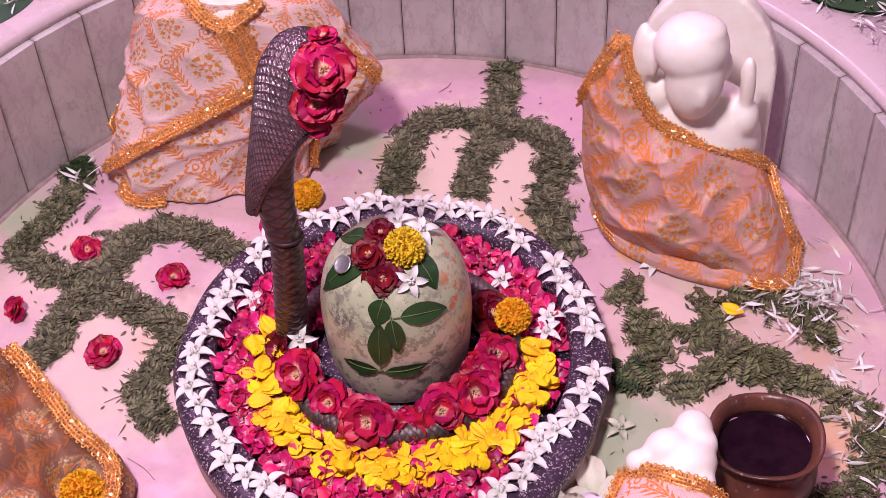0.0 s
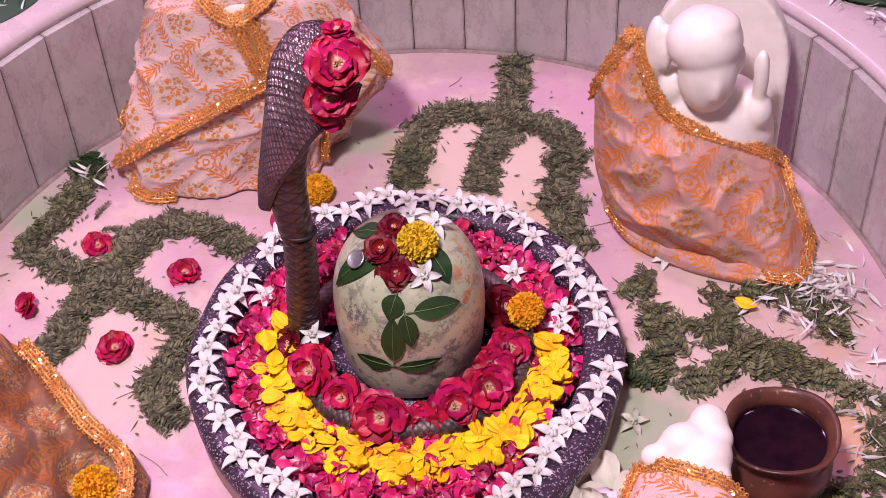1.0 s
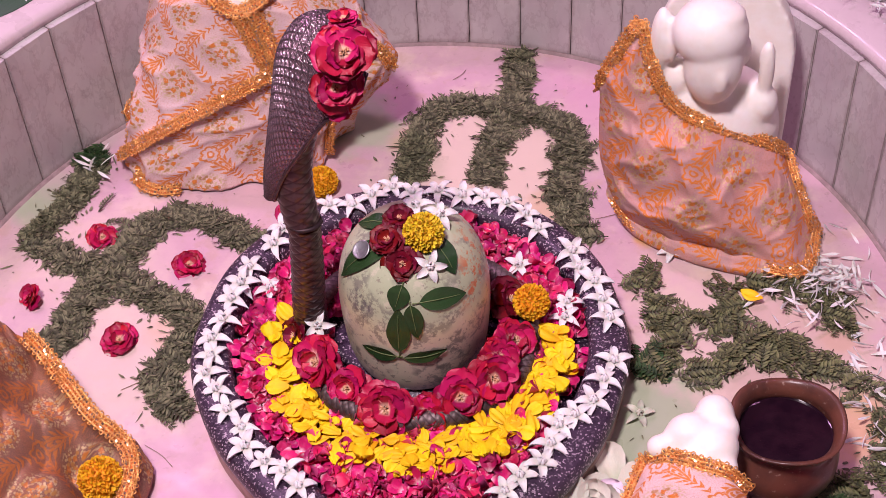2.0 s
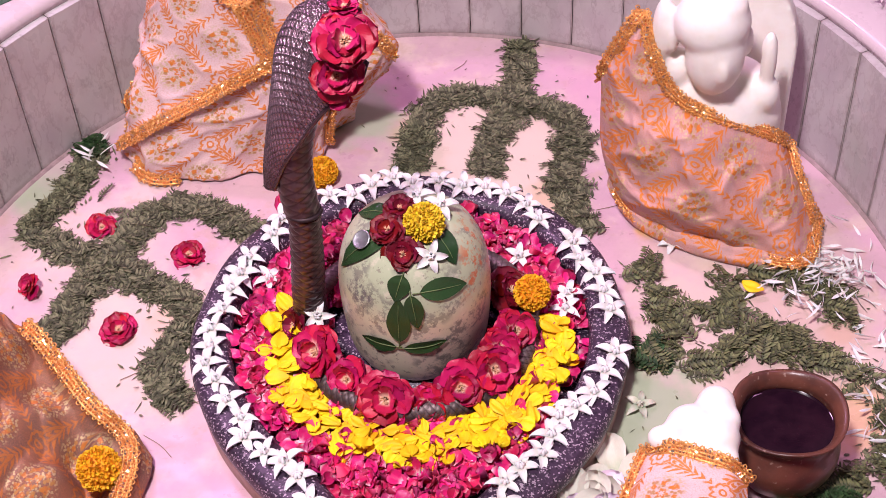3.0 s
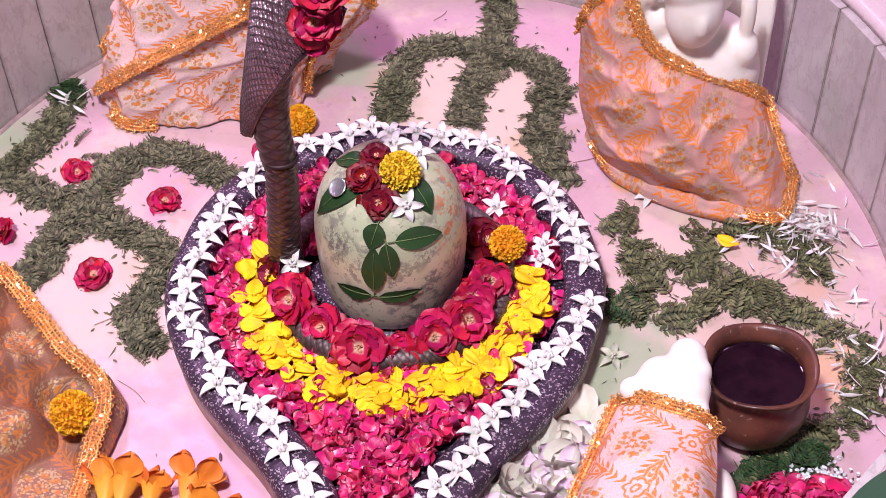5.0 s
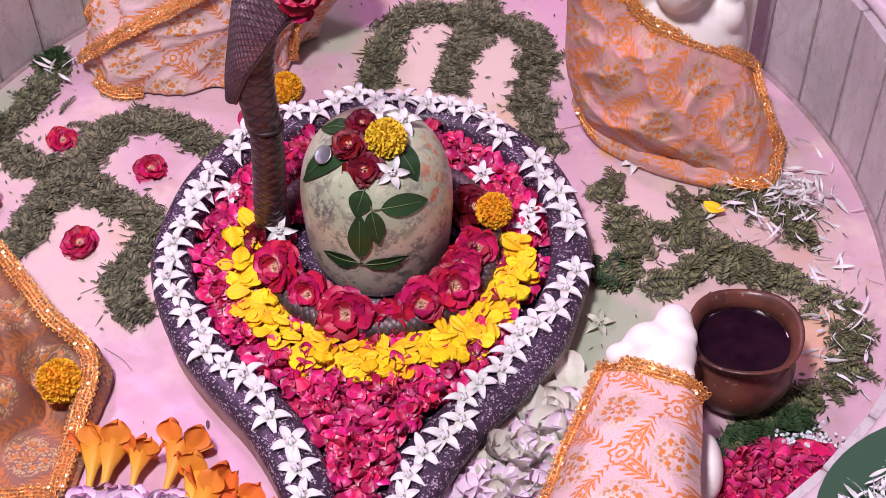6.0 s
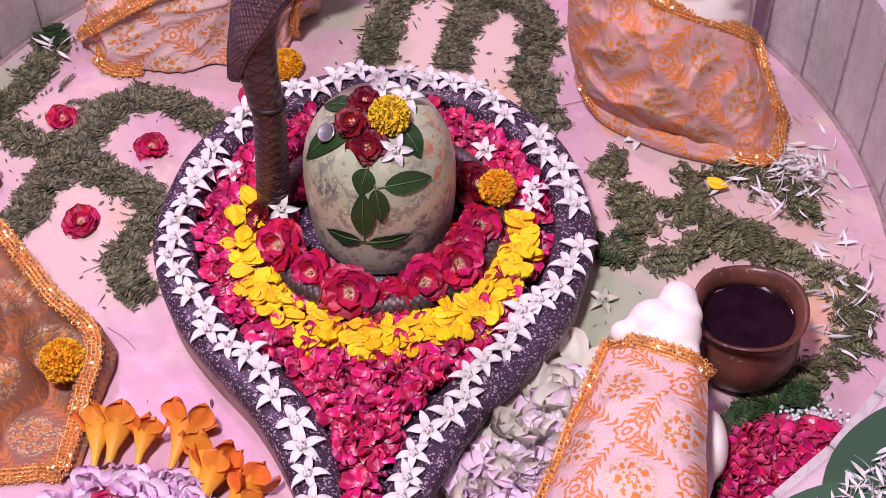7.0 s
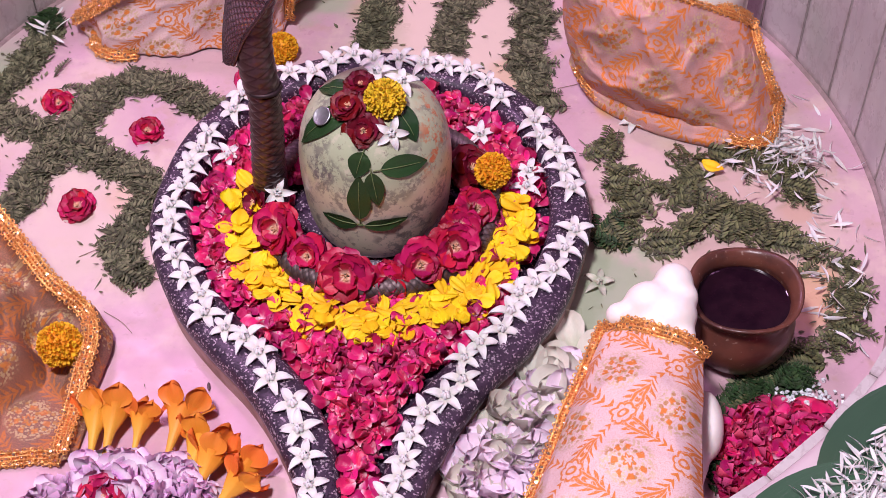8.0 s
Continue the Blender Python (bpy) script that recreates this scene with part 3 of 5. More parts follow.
def build_base():
    base = thing("stone_base", "dark purple speckled granite base with a long spout, filled with petals", "shivling base")
    o, i = outline(OUT), outline(INN)
    n = len(o)
    loops = []
    for k, z in ((0.10, 0.026), (0.02, 0.034), (0.0, 0.044), (0.04, 0.051), (0.12, 0.0565), (0.3, 0.0575), (0.7, 0.0575), (0.9, 0.0555), (1.0, 0.048), (1.03, ZB)):
        q = o + (i - o) * k
        loops.append(np.column_stack([q, np.full(n, z)]))
    verts = np.vstack(loops)
    faces = grid_faces(n, len(loops))
    m = n // 2
    # bed of the trough, strips across from left to right
    for k in range(m):
        a, b = (len(loops) - 1) * n + k, (len(loops) - 1) * n + n - 1 - k
        if k + 1 < m:
            faces.append((a, b, b - 1, a + 1))
        else:
            faces.append((a, b, a + 1))
    part("rim", mesh_of("rim", verts, faces, GRANITE), GRANITE, base)
    lo = [np.column_stack([o + (i - o) * k, np.full(n, z)]) for k, z in ((0.06, 0.0), (0.05, 0.022), (0.07, 0.027), (0.2, 0.028))]
    part("plinth", mesh_of("plinth", np.vstack(lo), grid_faces(n, 4), PLINTH), PLINTH, base, "brownish lower edge of the base")


build_base()


def build_lingam():
    ob = thing("lingam", "smooth beige and green-grey stone lingam with grey and red stains", "lingam", m=pose(0.0105, 0.0, ZB))
    prof = [(0.072, 0.0), (0.080, 0.012), (0.0855, 0.035), (0.0885, 0.07), (0.0895, 0.10), (0.0885, 0.125), (0.084, 0.15), (0.0755, 0.171), (0.062, 0.188), (0.045, 0.199), (0.025, 0.205), (0.008, 0.207), (0.0005, 0.2072)]
    prof = spline(prof, 48)
    v, f = lathe(prof, 96)
    part("stone", mesh_of("stone", v, f, LINGAM), LINGAM, ob)


build_lingam()


# ---- the snake ----
def scaled(verts, uvs, amp, nu, nv, normals):
    """Raises a diamond pattern of scales along the normals; the relief comes back as 0..1."""
    a, b = uvs[:, 0] * nu, uvs[:, 1] * nv
    f = lambda t: np.abs((t % 1.0) - 0.5) * 2
    h = np.clip(1 - np.maximum(f(a + b), f(a - b)), 0, 1) ** 0.6
    return verts + normals * (amp * h)[:, None], h


def relief_mesh(name, nu, nv, pos, amp, su, sv, wrap=False, mat=None):
    """A grid surface pos(u, v) with raised scales."""
    us, vs = np.linspace(0, 1, nu, endpoint=not wrap), np.linspace(0, 1, nv)
    P = np.array([[pos(u, v) for u in us] for v in vs])
    du = np.roll(P, -1, 1) - np.roll(P, 1, 1) if wrap else np.gradient(P, axis=1)
    n = np.cross(du, np.gradient(P, axis=0)).reshape(-1, 3)
    n /= np.linalg.norm(n, axis=1)[:, None] + 1e-9
    uv = np.array([(u, v) for v in vs for u in us])
    q, h = scaled(P.reshape(-1, 3), uv, amp, su, sv, n)
    me = mesh_of(name, q, grid_faces(nu, nv, wrap), mat or SNAKE, uv)
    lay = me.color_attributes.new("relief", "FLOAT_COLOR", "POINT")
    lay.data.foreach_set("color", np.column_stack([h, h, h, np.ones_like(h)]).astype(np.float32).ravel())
    return me


def path_surface(path, radii):
    path, radii = np.asarray(path), np.asarray(radii)
    tan = np.gradient(path, axis=0)
    tan /= np.linalg.norm(tan, axis=1)[:, None]

    def pos(u, v):
        x = v * (len(path) - 1)
        i = min(int(x), len(path) - 2)
        t = x - i
        p, d, r = path[i] * (1 - t) + path[i + 1] * t, tan[i] * (1 - t) + tan[i + 1] * t, radii[i] * (1 - t) + radii[i + 1] * t
        a = np.cross(d, (0.12, -0.95, 0.3))
        a /= np.linalg.norm(a)
        b = np.cross(d, a)
        w = 2 * math.pi * u
        return p + r * (math.cos(w) * a + math.sin(w) * b)
    return pos


SNAKE_Y = 0.0


def build_snake():
    sn = thing("snake_figure", "dull purple-brown metal cobra with raised scaled hood, coiled round the lingam", "snake figure")
    coil = [(0.0105 + 0.136 * math.cos(w), -0.004 + 0.136 * math.sin(w), 0.054 + 0.004 * math.sin(3 * w)) for w in np.linspace(math.radians(172), math.radians(172 + 372), 90)]
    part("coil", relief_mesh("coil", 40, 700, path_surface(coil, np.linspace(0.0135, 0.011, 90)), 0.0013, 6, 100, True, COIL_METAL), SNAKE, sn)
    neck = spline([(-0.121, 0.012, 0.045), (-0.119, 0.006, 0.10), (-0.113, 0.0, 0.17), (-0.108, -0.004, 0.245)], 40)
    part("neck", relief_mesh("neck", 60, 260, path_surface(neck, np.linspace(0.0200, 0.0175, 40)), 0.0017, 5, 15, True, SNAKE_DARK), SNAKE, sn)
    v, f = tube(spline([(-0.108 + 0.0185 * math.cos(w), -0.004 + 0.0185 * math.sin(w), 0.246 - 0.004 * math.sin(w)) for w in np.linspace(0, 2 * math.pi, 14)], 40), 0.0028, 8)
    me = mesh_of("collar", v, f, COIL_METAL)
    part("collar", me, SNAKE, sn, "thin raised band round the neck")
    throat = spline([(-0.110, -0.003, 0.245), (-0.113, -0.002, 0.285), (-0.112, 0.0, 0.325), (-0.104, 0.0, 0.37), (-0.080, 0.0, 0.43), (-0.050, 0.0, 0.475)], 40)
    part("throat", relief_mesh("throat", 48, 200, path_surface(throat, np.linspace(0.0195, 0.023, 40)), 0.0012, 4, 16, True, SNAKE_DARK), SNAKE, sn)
    spine = spline([(-0.148, SNAKE_Y, 0.286), (-0.144, SNAKE_Y, 0.32), (-0.136, SNAKE_Y, 0.361), (-0.123, SNAKE_Y, 0.424), (-0.112, SNAKE_Y, 0.476), (-0.099, SNAKE_Y, 0.503), (-0.085, SNAKE_Y, 0.519), (-0.066, SNAKE_Y, 0.525), (-0.048, SNAKE_Y, 0.519), (-0.030, SNAKE_Y, 0.502)], 400)
    brim = spline([(-0.136, -0.012, 0.288), (-0.118, -0.022, 0.333), (-0.093, -0.034, 0.378), (-0.076, -0.042, 0.409), (-0.060, -0.046, 0.431), (-0.041, -0.046, 0.445), (-0.027, -0.042, 0.456), (-0.018, -0.026, 0.474)], 400)

    def hood(u, v):
        """From the spine (u = 0.5) round to the two brims, an elliptic quarter each."""
        i = min(int(v * 399), 399)
        s, e = spine[i], brim[i]
        side = (u - 0.5) * 2
        w = abs(side) * math.pi / 2
        q = s + (e - s) * (1 - math.cos(w))
        q[1] = math.copysign(1, side) * abs(e[1]) * math.sin(w) * (1 + 0.10 * math.sin(2 * w))
        return q

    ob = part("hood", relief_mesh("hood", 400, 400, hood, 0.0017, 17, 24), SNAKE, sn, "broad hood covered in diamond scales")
    md = ob.modifiers.new("thickness", "SOLIDIFY")
    md.thickness, md.offset = 0.003, 0
    for side in (0.0, 1.0):
        v, f = tube([hood(side, t) for t in np.linspace(0, 1, 50)], 0.0028, 8)
        part("hood_edge", mesh_of("hood_edge", v, f, SNAKE), SNAKE, ob)


build_snake()


# ---- flowers ----
def frame_on(p, normal, spin):
    """The pose at p whose z is the normal, turned by spin."""
    q = Vector(normal).to_track_quat("Z", "Y").to_matrix().to_4x4()
    return Matrix.Translation(p) @ q @ Matrix.Rotation(spin, 4, "Z")


def star_prototypes():
    out = []
    for seed in range(3):
        rng = random.Random(40 + seed)
        v, f, uv = petal_shape(0.0200, 0.0092, 0.34, -0.16, 5, 8, 0.30, 0.02, seed)
        v[:, 2] += 0.004 * np.sin(v[:, 1] / 0.0195 * math.pi)
        v2 = v - np.array((0, 0, 0.0012))
        n = len(v)
        me = mesh_of("petal", np.vstack([v, v2]), f + [tuple(n + i for i in q[::-1]) for q in f], WHITE, np.vstack([uv, uv]))
        crown = []
        cf, o, cu = [], 0, []
        for k in range(5):
            w = 2 * math.pi * k / 5 + 0.6
            a, b = tube([(0.0022 * math.cos(w), 0.0022 * math.sin(w), 0.002), (0.0036 * math.cos(w), 0.0036 * math.sin(w), 0.006), (0.0012 * math.cos(w), 0.0012 * math.sin(w), 0.0105)], [0.0019, 0.0021, 0.0009], 6)
            crown += a
            cf += [tuple(i + o for i in q) for q in b]
            o += len(a)
        out.append((me, mesh_of("crown", crown, cf, WHITE, [(0.5, 0.75)] * len(crown)), [rnd(rng, -0.12, 0.12) for _ in range(5)], [rnd(rng, -14, 8) for _ in range(5)]))
    return out


STARS = star_prototypes()


def star_flower(m, k, label, group, scale=1.0):
    me, crown, turn, tilt = STARS[k % 3]
    ob = thing("white_star_flower", label, "flower", group, m @ Matrix.Scale(scale, 4))
    for i in range(5):
        part("petal", me, WHITE, ob, m=Matrix.Rotation(2 * math.pi * i / 5 + turn[i], 4, "Z") @ Matrix.Translation((0, 0.002, 0.002)) @ Matrix.Rotation(math.radians(tilt[i]), 4, "X"))
    part("crown", crown, WHITE, ob)
    return ob


# places on the rim, millimetres
LEFT_RIM = [(-61, 240), (-85, 221), (-117, 222), (-173, 180), (-181, 151), (-209, 109), (-216, 81), (-224, 54), (-230, 18), (-239, -13), (-238, -41), (-239, -67), (-223, -93), (-207, -124), (-187, -149), (-180, -178), (-154, -199), (-130, -212), (-114, -233), (-97, -268), (-71, -302), (-60, -334), (-52, -368), (-45, -401), (-40, -428)]
RIGHT_RIM = [(-34, 256), (-7, 245), (29, 246), (60, 238), (89, 234), (119, 221), (143, 200), (159, 172), (202, 131), (209, 101), (228, 77), (236, 45), (243, 14), (245, -54), (231, -83), (218, -114), (195, -135), (176, -150), (167, -176), (155, -202), (132, -220), (114, -241), (112, -270), (94, -292), (73, -312), (58, -342), (52, -371), (48, -395), (36, -416), (42, -440)]


def rim_flowers():
    rng = random.Random(5)
    for k, (x, y) in enumerate(LEFT_RIM + RIGHT_RIM):
        star_flower(frame_on((x / 1000, y / 1000, HB + 0.001), (rnd(rng, -0.15, 0.15) + x / 1500, rnd(rng, -0.35, -0.05), 1), math.pi + rnd(rng, -0.45, 0.45), ), k, "white five-petalled star flower laid on the granite rim", "star flowers on the rim", rnd(rng, 0.98, 1.2))


rim_flowers()
for k, (p, nrm, spin, where) in enumerate([
        ((0.338, 0.182, 0.003), (0, -0.2, 1), 0.3, "lying on the marble floor"), ((0.190, 0.023, 0.052), (-0.1, -0.3, 1), 3.2, "on red rose petals"),
        ((0.194, 0.045, 0.055), (-0.1, -0.2, 1), 2.7, "on red rose petals"), ((-0.182, 0.077, 0.052), (0.2, -0.2, 1), 2.5, "against the granite rim"),
        ((0.034, -0.052, 0.222), (0.25, -0.8, 0.7), 3.3, "on top of the stone lingam"), ((0.045, 0.012, 0.238), (0.1, -0.3, 1), 0.9, "on top of the stone lingam"), ((0.018, 0.024, 0.242), (-0.2, -0.3, 1), 0.2, "on top of the stone lingam"),
        ((-0.108, -0.012, 0.082), (-0.1, -0.8, 0.6), 3.6, "between the snake and the lingam"), ((0.135, 0.11, 0.054), (-0.1, -0.3, 1), 0.2, "on red rose petals")]):
    star_flower(frame_on(p, nrm, spin), k, "white star flower " + where, "loose star flowers")


def rose_prototypes(mat):
    out = []
    for seed in range(3):
        rng = random.Random(seed + 11)
        parts = []
        for ring, (n, ln, wd, tilt, cup, curl) in enumerate(((6, 0.032, 0.038, 6, 0.06, -0.30), (6, 0.029, 0.034, 20, 0.08, -0.30), (5, 0.025, 0.028, 32, 0.12, -0.26), (4, 0.017, 0.021, 44, 0.16, -0.16))):
            v, f, uv = petal_shape(ln, wd, cup, curl, 9, 8, 0.66, 0.05, seed * 10 + ring, True)
            me = mesh_of("petal", v, f, mat, uv)
            for k in range(n):
                w = 2 * math.pi * (k + 0.5 * ring) / n + rnd(rng, -0.3, 0.3)
                parts.append((me, Matrix.Rotation(w, 4, "Z") @ Matrix.Translation((0, 0.003, 0.002 + 0.0015 * ring)) @ Matrix.Rotation(math.radians(tilt + rnd(rng, -12, 22)), 4, "X") @ Matrix.Rotation(math.radians(rnd(rng, -18, 18)), 4, "Y") @ Matrix.Scale(rnd(rng, 0.8, 1.12), 4)))
        out.append(parts)
    return out


def stamen_tuft():
    rng = random.Random(77)
    v, f, o = [], [], 0
    for _ in range(26):
        w, r = rng.random() * 6.3, rnd(rng, 0.001, 0.006)
        a, b = tube([(0.001 * math.cos(w), 0.001 * math.sin(w), 0.004), (r * math.cos(w), r * math.sin(w), 0.0135 - 0.3 * r)], [0.00045, 0.0007], 4)
        v += a
        f += [tuple(i + o for i in q) for q in b]
        o += len(a)
    return mesh_of("stamens", v, f, STAMEN)


STAMENS = stamen_tuft()
ROSES, DARK_ROSES = rose_prototypes(ROSE), rose_prototypes(ROSE_DARK)


def rose(p, normal, spin, size, label, group, k=0, dark=False):
    ob = thing("rose", label, "rose", group, frame_on(p, normal, spin) @ Matrix.Scale(size / 0.065, 4))
    for me, m in (DARK_ROSES if dark else ROSES)[k % 3]:
        part("petal", me, ROSE, ob, m=m)
    part("centre", STAMENS, STAMEN, ob, "pale stamen tuft")
    return ob


for k, (x, y, s) in enumerate(((-0.435, 0.222, 0.042), (-0.306, 0.166, 0.044), (-0.374, 0.034, 0.046), (-0.505, 0.11, 0.042))):
    rose((x, y, 0.004), ((0.5, -0.6, 1), (0.3, -0.3, 1), (0.0, -0.35, 1), (-0.7, -0.3, 0.7))[k], k * 1.3, s, "red rose head lying on the marble floor inside the leaf pattern", "roses on the floor", k, False)
for k, (x, y, z, s) in enumerate(((-0.104, -0.062, 0.072, 0.066), (-0.066, -0.100, 0.068, 0.054), (-0.020, -0.130, 0.070, 0.068), (0.026, -0.134, 0.062, 0.052), (0.063, -0.116, 0.072, 0.062),
                                  (0.101, -0.092, 0.076, 0.062), (0.125, -0.034, 0.076, 0.056), (0.120, 0.030, 0.076, 0.058), (-0.136, -0.010, 0.060, 0.050), (0.108, -0.064, 0.080, 0.050))):
    rose((x, y, z), (x * 6 - 0.04, y * 5 - 0.55, 0.9), k * 2.1, s, "crimson rose head tucked round the foot of the lingam", "roses round the lingam", k, k in (7, 8))
for k, (p, nrm, s) in enumerate((((-0.036, -0.046, 0.513), (0.2, -0.7, 0.8), 0.064), ((-0.046, -0.054, 0.478), (0.1, -0.9, 0.6), 0.050), ((-0.036, -0.022, 0.534), (0, 0.1, 1), 0.032), ((-0.048, -0.054, 0.458), (0.1, -1, 0.2), 0.036))):
    rose(p, nrm, k * 1.7 + 0.4, s, "red rose head fixed on the snake's hood", "roses on the snake", k)
for k, (p, nrm, s) in enumerate((((-0.012, -0.028, 0.238), (-0.2, -0.4, 1), 0.044), ((0.004, -0.05, 0.224), (0.0, -0.8, 0.7), 0.046), ((0.0, 0.0, 0.244), (0, -0.2, 1), 0.036))):
    rose(p, nrm, k * 1.1, s, "wilted dark red rose head on top of the lingam", "roses on the lingam", k, True)
rose((-0.178, 0.262, 0.01), (0, -0.4, 1), 1.0, 0.04, "red rose head behind the snake on the marble floor", "roses on the floor", 1)


def marigold(p, size, label, mat, seed):
    rng = random.Random(seed)
    ob = thing("marigold", label, "marigold", "marigolds", pose(*p))
    v, f, uv = petal_shape(0.0046, 0.0046, 0.4, 0.3, 4, 4, 0.6, 0.05, 0, True)
    poses = []
    n = 460
    for i in range(n):
        z = 1 - 1.75 * (i + 0.5) / n
        w = i * 2.39996
        d = Vector((math.sqrt(max(0, 1 - z * z)) * math.cos(w), math.sqrt(max(0, 1 - z * z)) * math.sin(w), z))
        poses.append(Matrix.Translation(d * size * 0.46 + Vector((0, 0, size * 0.45))) @ d.to_track_quat("Z", "Y").to_matrix().to_4x4() @ Matrix.Rotation(rng.random() * 6.3, 4, "Z") @ Matrix.Rotation(math.radians(rnd(rng, 8, 34)), 4, "X") @ Matrix.Scale(size / 0.042 * rnd(rng, 0.85, 1.2), 4))
    part("bloom", scatter("bloom", [(v, f, uv)], poses, mat), mat, ob)
    v, f = lathe([(0.001, -0.001), (size * 0.2, 0.001), (size * 0.40, size * 0.2), (size * 0.45, size * 0.45), (size * 0.38, size * 0.72), (size * 0.18, size * 0.87), (0.0005, size * 0.90)], 16)
    part("core", mesh_of("core", v, f, mat, [(0.5, 0.3)] * len(v)), mat, ob)


marigold((0.027, -0.022, 0.225), 0.042, "yellow marigold head on top of the lingam", MARIGOLD_PALE, 1)
marigold((0.149, 0.016, 0.07), 0.040, "orange-yellow marigold head beside the lingam", MARIGOLD, 2)
marigold((-0.138, 0.315, 0.0), 0.040, "orange marigold head on the floor behind the snake", MARIGOLD, 3)
marigold((-0.345, -0.208, 0.020), 0.046, "orange marigold head in the fold of a cloth", MARIGOLD, 4)


# ---- petals in the trough ----
def inside(x, y, shrink=0.008):
    return in_poly(x, y, TROUGH, shrink)


TROUGH = outline(INN, 120)


def in_poly(x, y, poly, shrink):
    c = False
    n = len(poly)
    for i in range(n):
        a, b = poly[i], poly[(i + 1) % n]
        if (a[1] > y) != (b[1] > y) and x < (b[0] - a[0]) * (y - a[1]) / (b[1] - a[1]) + a[0]:
            c = not c
    return c and np.min(np.hypot(poly[:, 0] - x, poly[:, 1] - y)) > shrink


def yellow_zone(x, y):
    r, w = math.hypot(x - 0.015, y + 0.02), math.degrees(math.atan2(y + 0.02, x - 0.015))
    return 0.140 < r < 0.188 and (w < 12 or w > 160)


def rose_bed():
    rng = random.Random(8)
    shapes = [petal_shape(rnd(rng, 0.016, 0.024), rnd(rng, 0.014, 0.022), rnd(rng, 0.15, 0.55), rnd(rng, -0.3, 0.35), 5, 6, rnd(rng, 0.5, 0.7), 0.13, s, True) for s in range(12)]
    poses = []
    while len(poses) < 2900:
        x, y = rnd(rng, -0.22, 0.22), rnd(rng, -0.55, 0.22)
        r = math.hypot(x - 0.0105, y)
        if r < (0.126 if y < 0.05 else 0.104) or not inside(x, y, 0.012) or (yellow_zone(x, y) and rng.random() < 0.7):
            continue
        lay = len(poses) / 2900
        poses.append(Matrix.Translation((x, y, ZB + 0.003 + 0.018 * lay)) @ Matrix.Rotation(rng.random() * 6.3, 4, "Z") @ Matrix.Rotation(math.radians(rnd(rng, -24, 38)), 4, "X") @ Matrix.Rotation(math.radians(rnd(rng, -30, 30) + (180 if rng.random() < 0.35 else 0)), 4, "Y"))
    ob = part("rose_petals", scatter("rose_petals", shapes, poses, LOOSE_ROSE), LOOSE_ROSE)
    tagged(ob, "bed of loose crimson rose petals filling the granite trough", "rose petals", kind="stuff")


def yellow_ring():
    rng = random.Random(9)
    meshes = [mesh_of("yellow_petal", *(lambda v, f, uv: (v, f, YELLOW, uv))(*petal_shape(rnd(rng, 0.024, 0.036), rnd(rng, 0.018, 0.028), rnd(rng, -0.12, 0.16), rnd(rng, -0.16, 0.12), 9, 9, rnd(rng, 0.6, 0.8), rnd(rng, 0.06, 0.12), s, s % 4 != 0))) for s in range(8)]
    n = 0
    while n < 296:
        r, w = rnd(rng, 0.150, 0.180), math.radians(rnd(rng, -198, 10))
        x, y = 0.015 + r * math.cos(w), -0.02 + r * math.sin(w)
        if not inside(x, y, 0.026):
            continue
        m = Matrix.Translation((x, y, ZB + 0.016 + 0.016 * n / 296)) @ Matrix.Rotation(rng.random() * 6.3, 4, "Z") @ Matrix.Rotation(math.radians(rnd(rng, -8, 14)), 4, "X") @ Matrix.Rotation(math.radians(rnd(rng, -18, 18)), 4, "Y") @ Matrix.Scale(rnd(rng, 0.7, 1.05), 4)
        ob = part("yellow_petal", meshes[n % 8], YELLOW, m=m)
        tagged(ob, "loose bright yellow petal in a ring round the lingam", "petal", "yellow petals")
        n += 1
    ob = part("yellow_petal", meshes[0], YELLOW, m=Matrix.Translation((0.444, 0.088, 0.014)) @ Matrix.Rotation(1.2, 4, "Z"))
    tagged(ob, "single yellow petal on the leaf pattern", "petal", "yellow petals")


rose_bed()
yellow_ring()


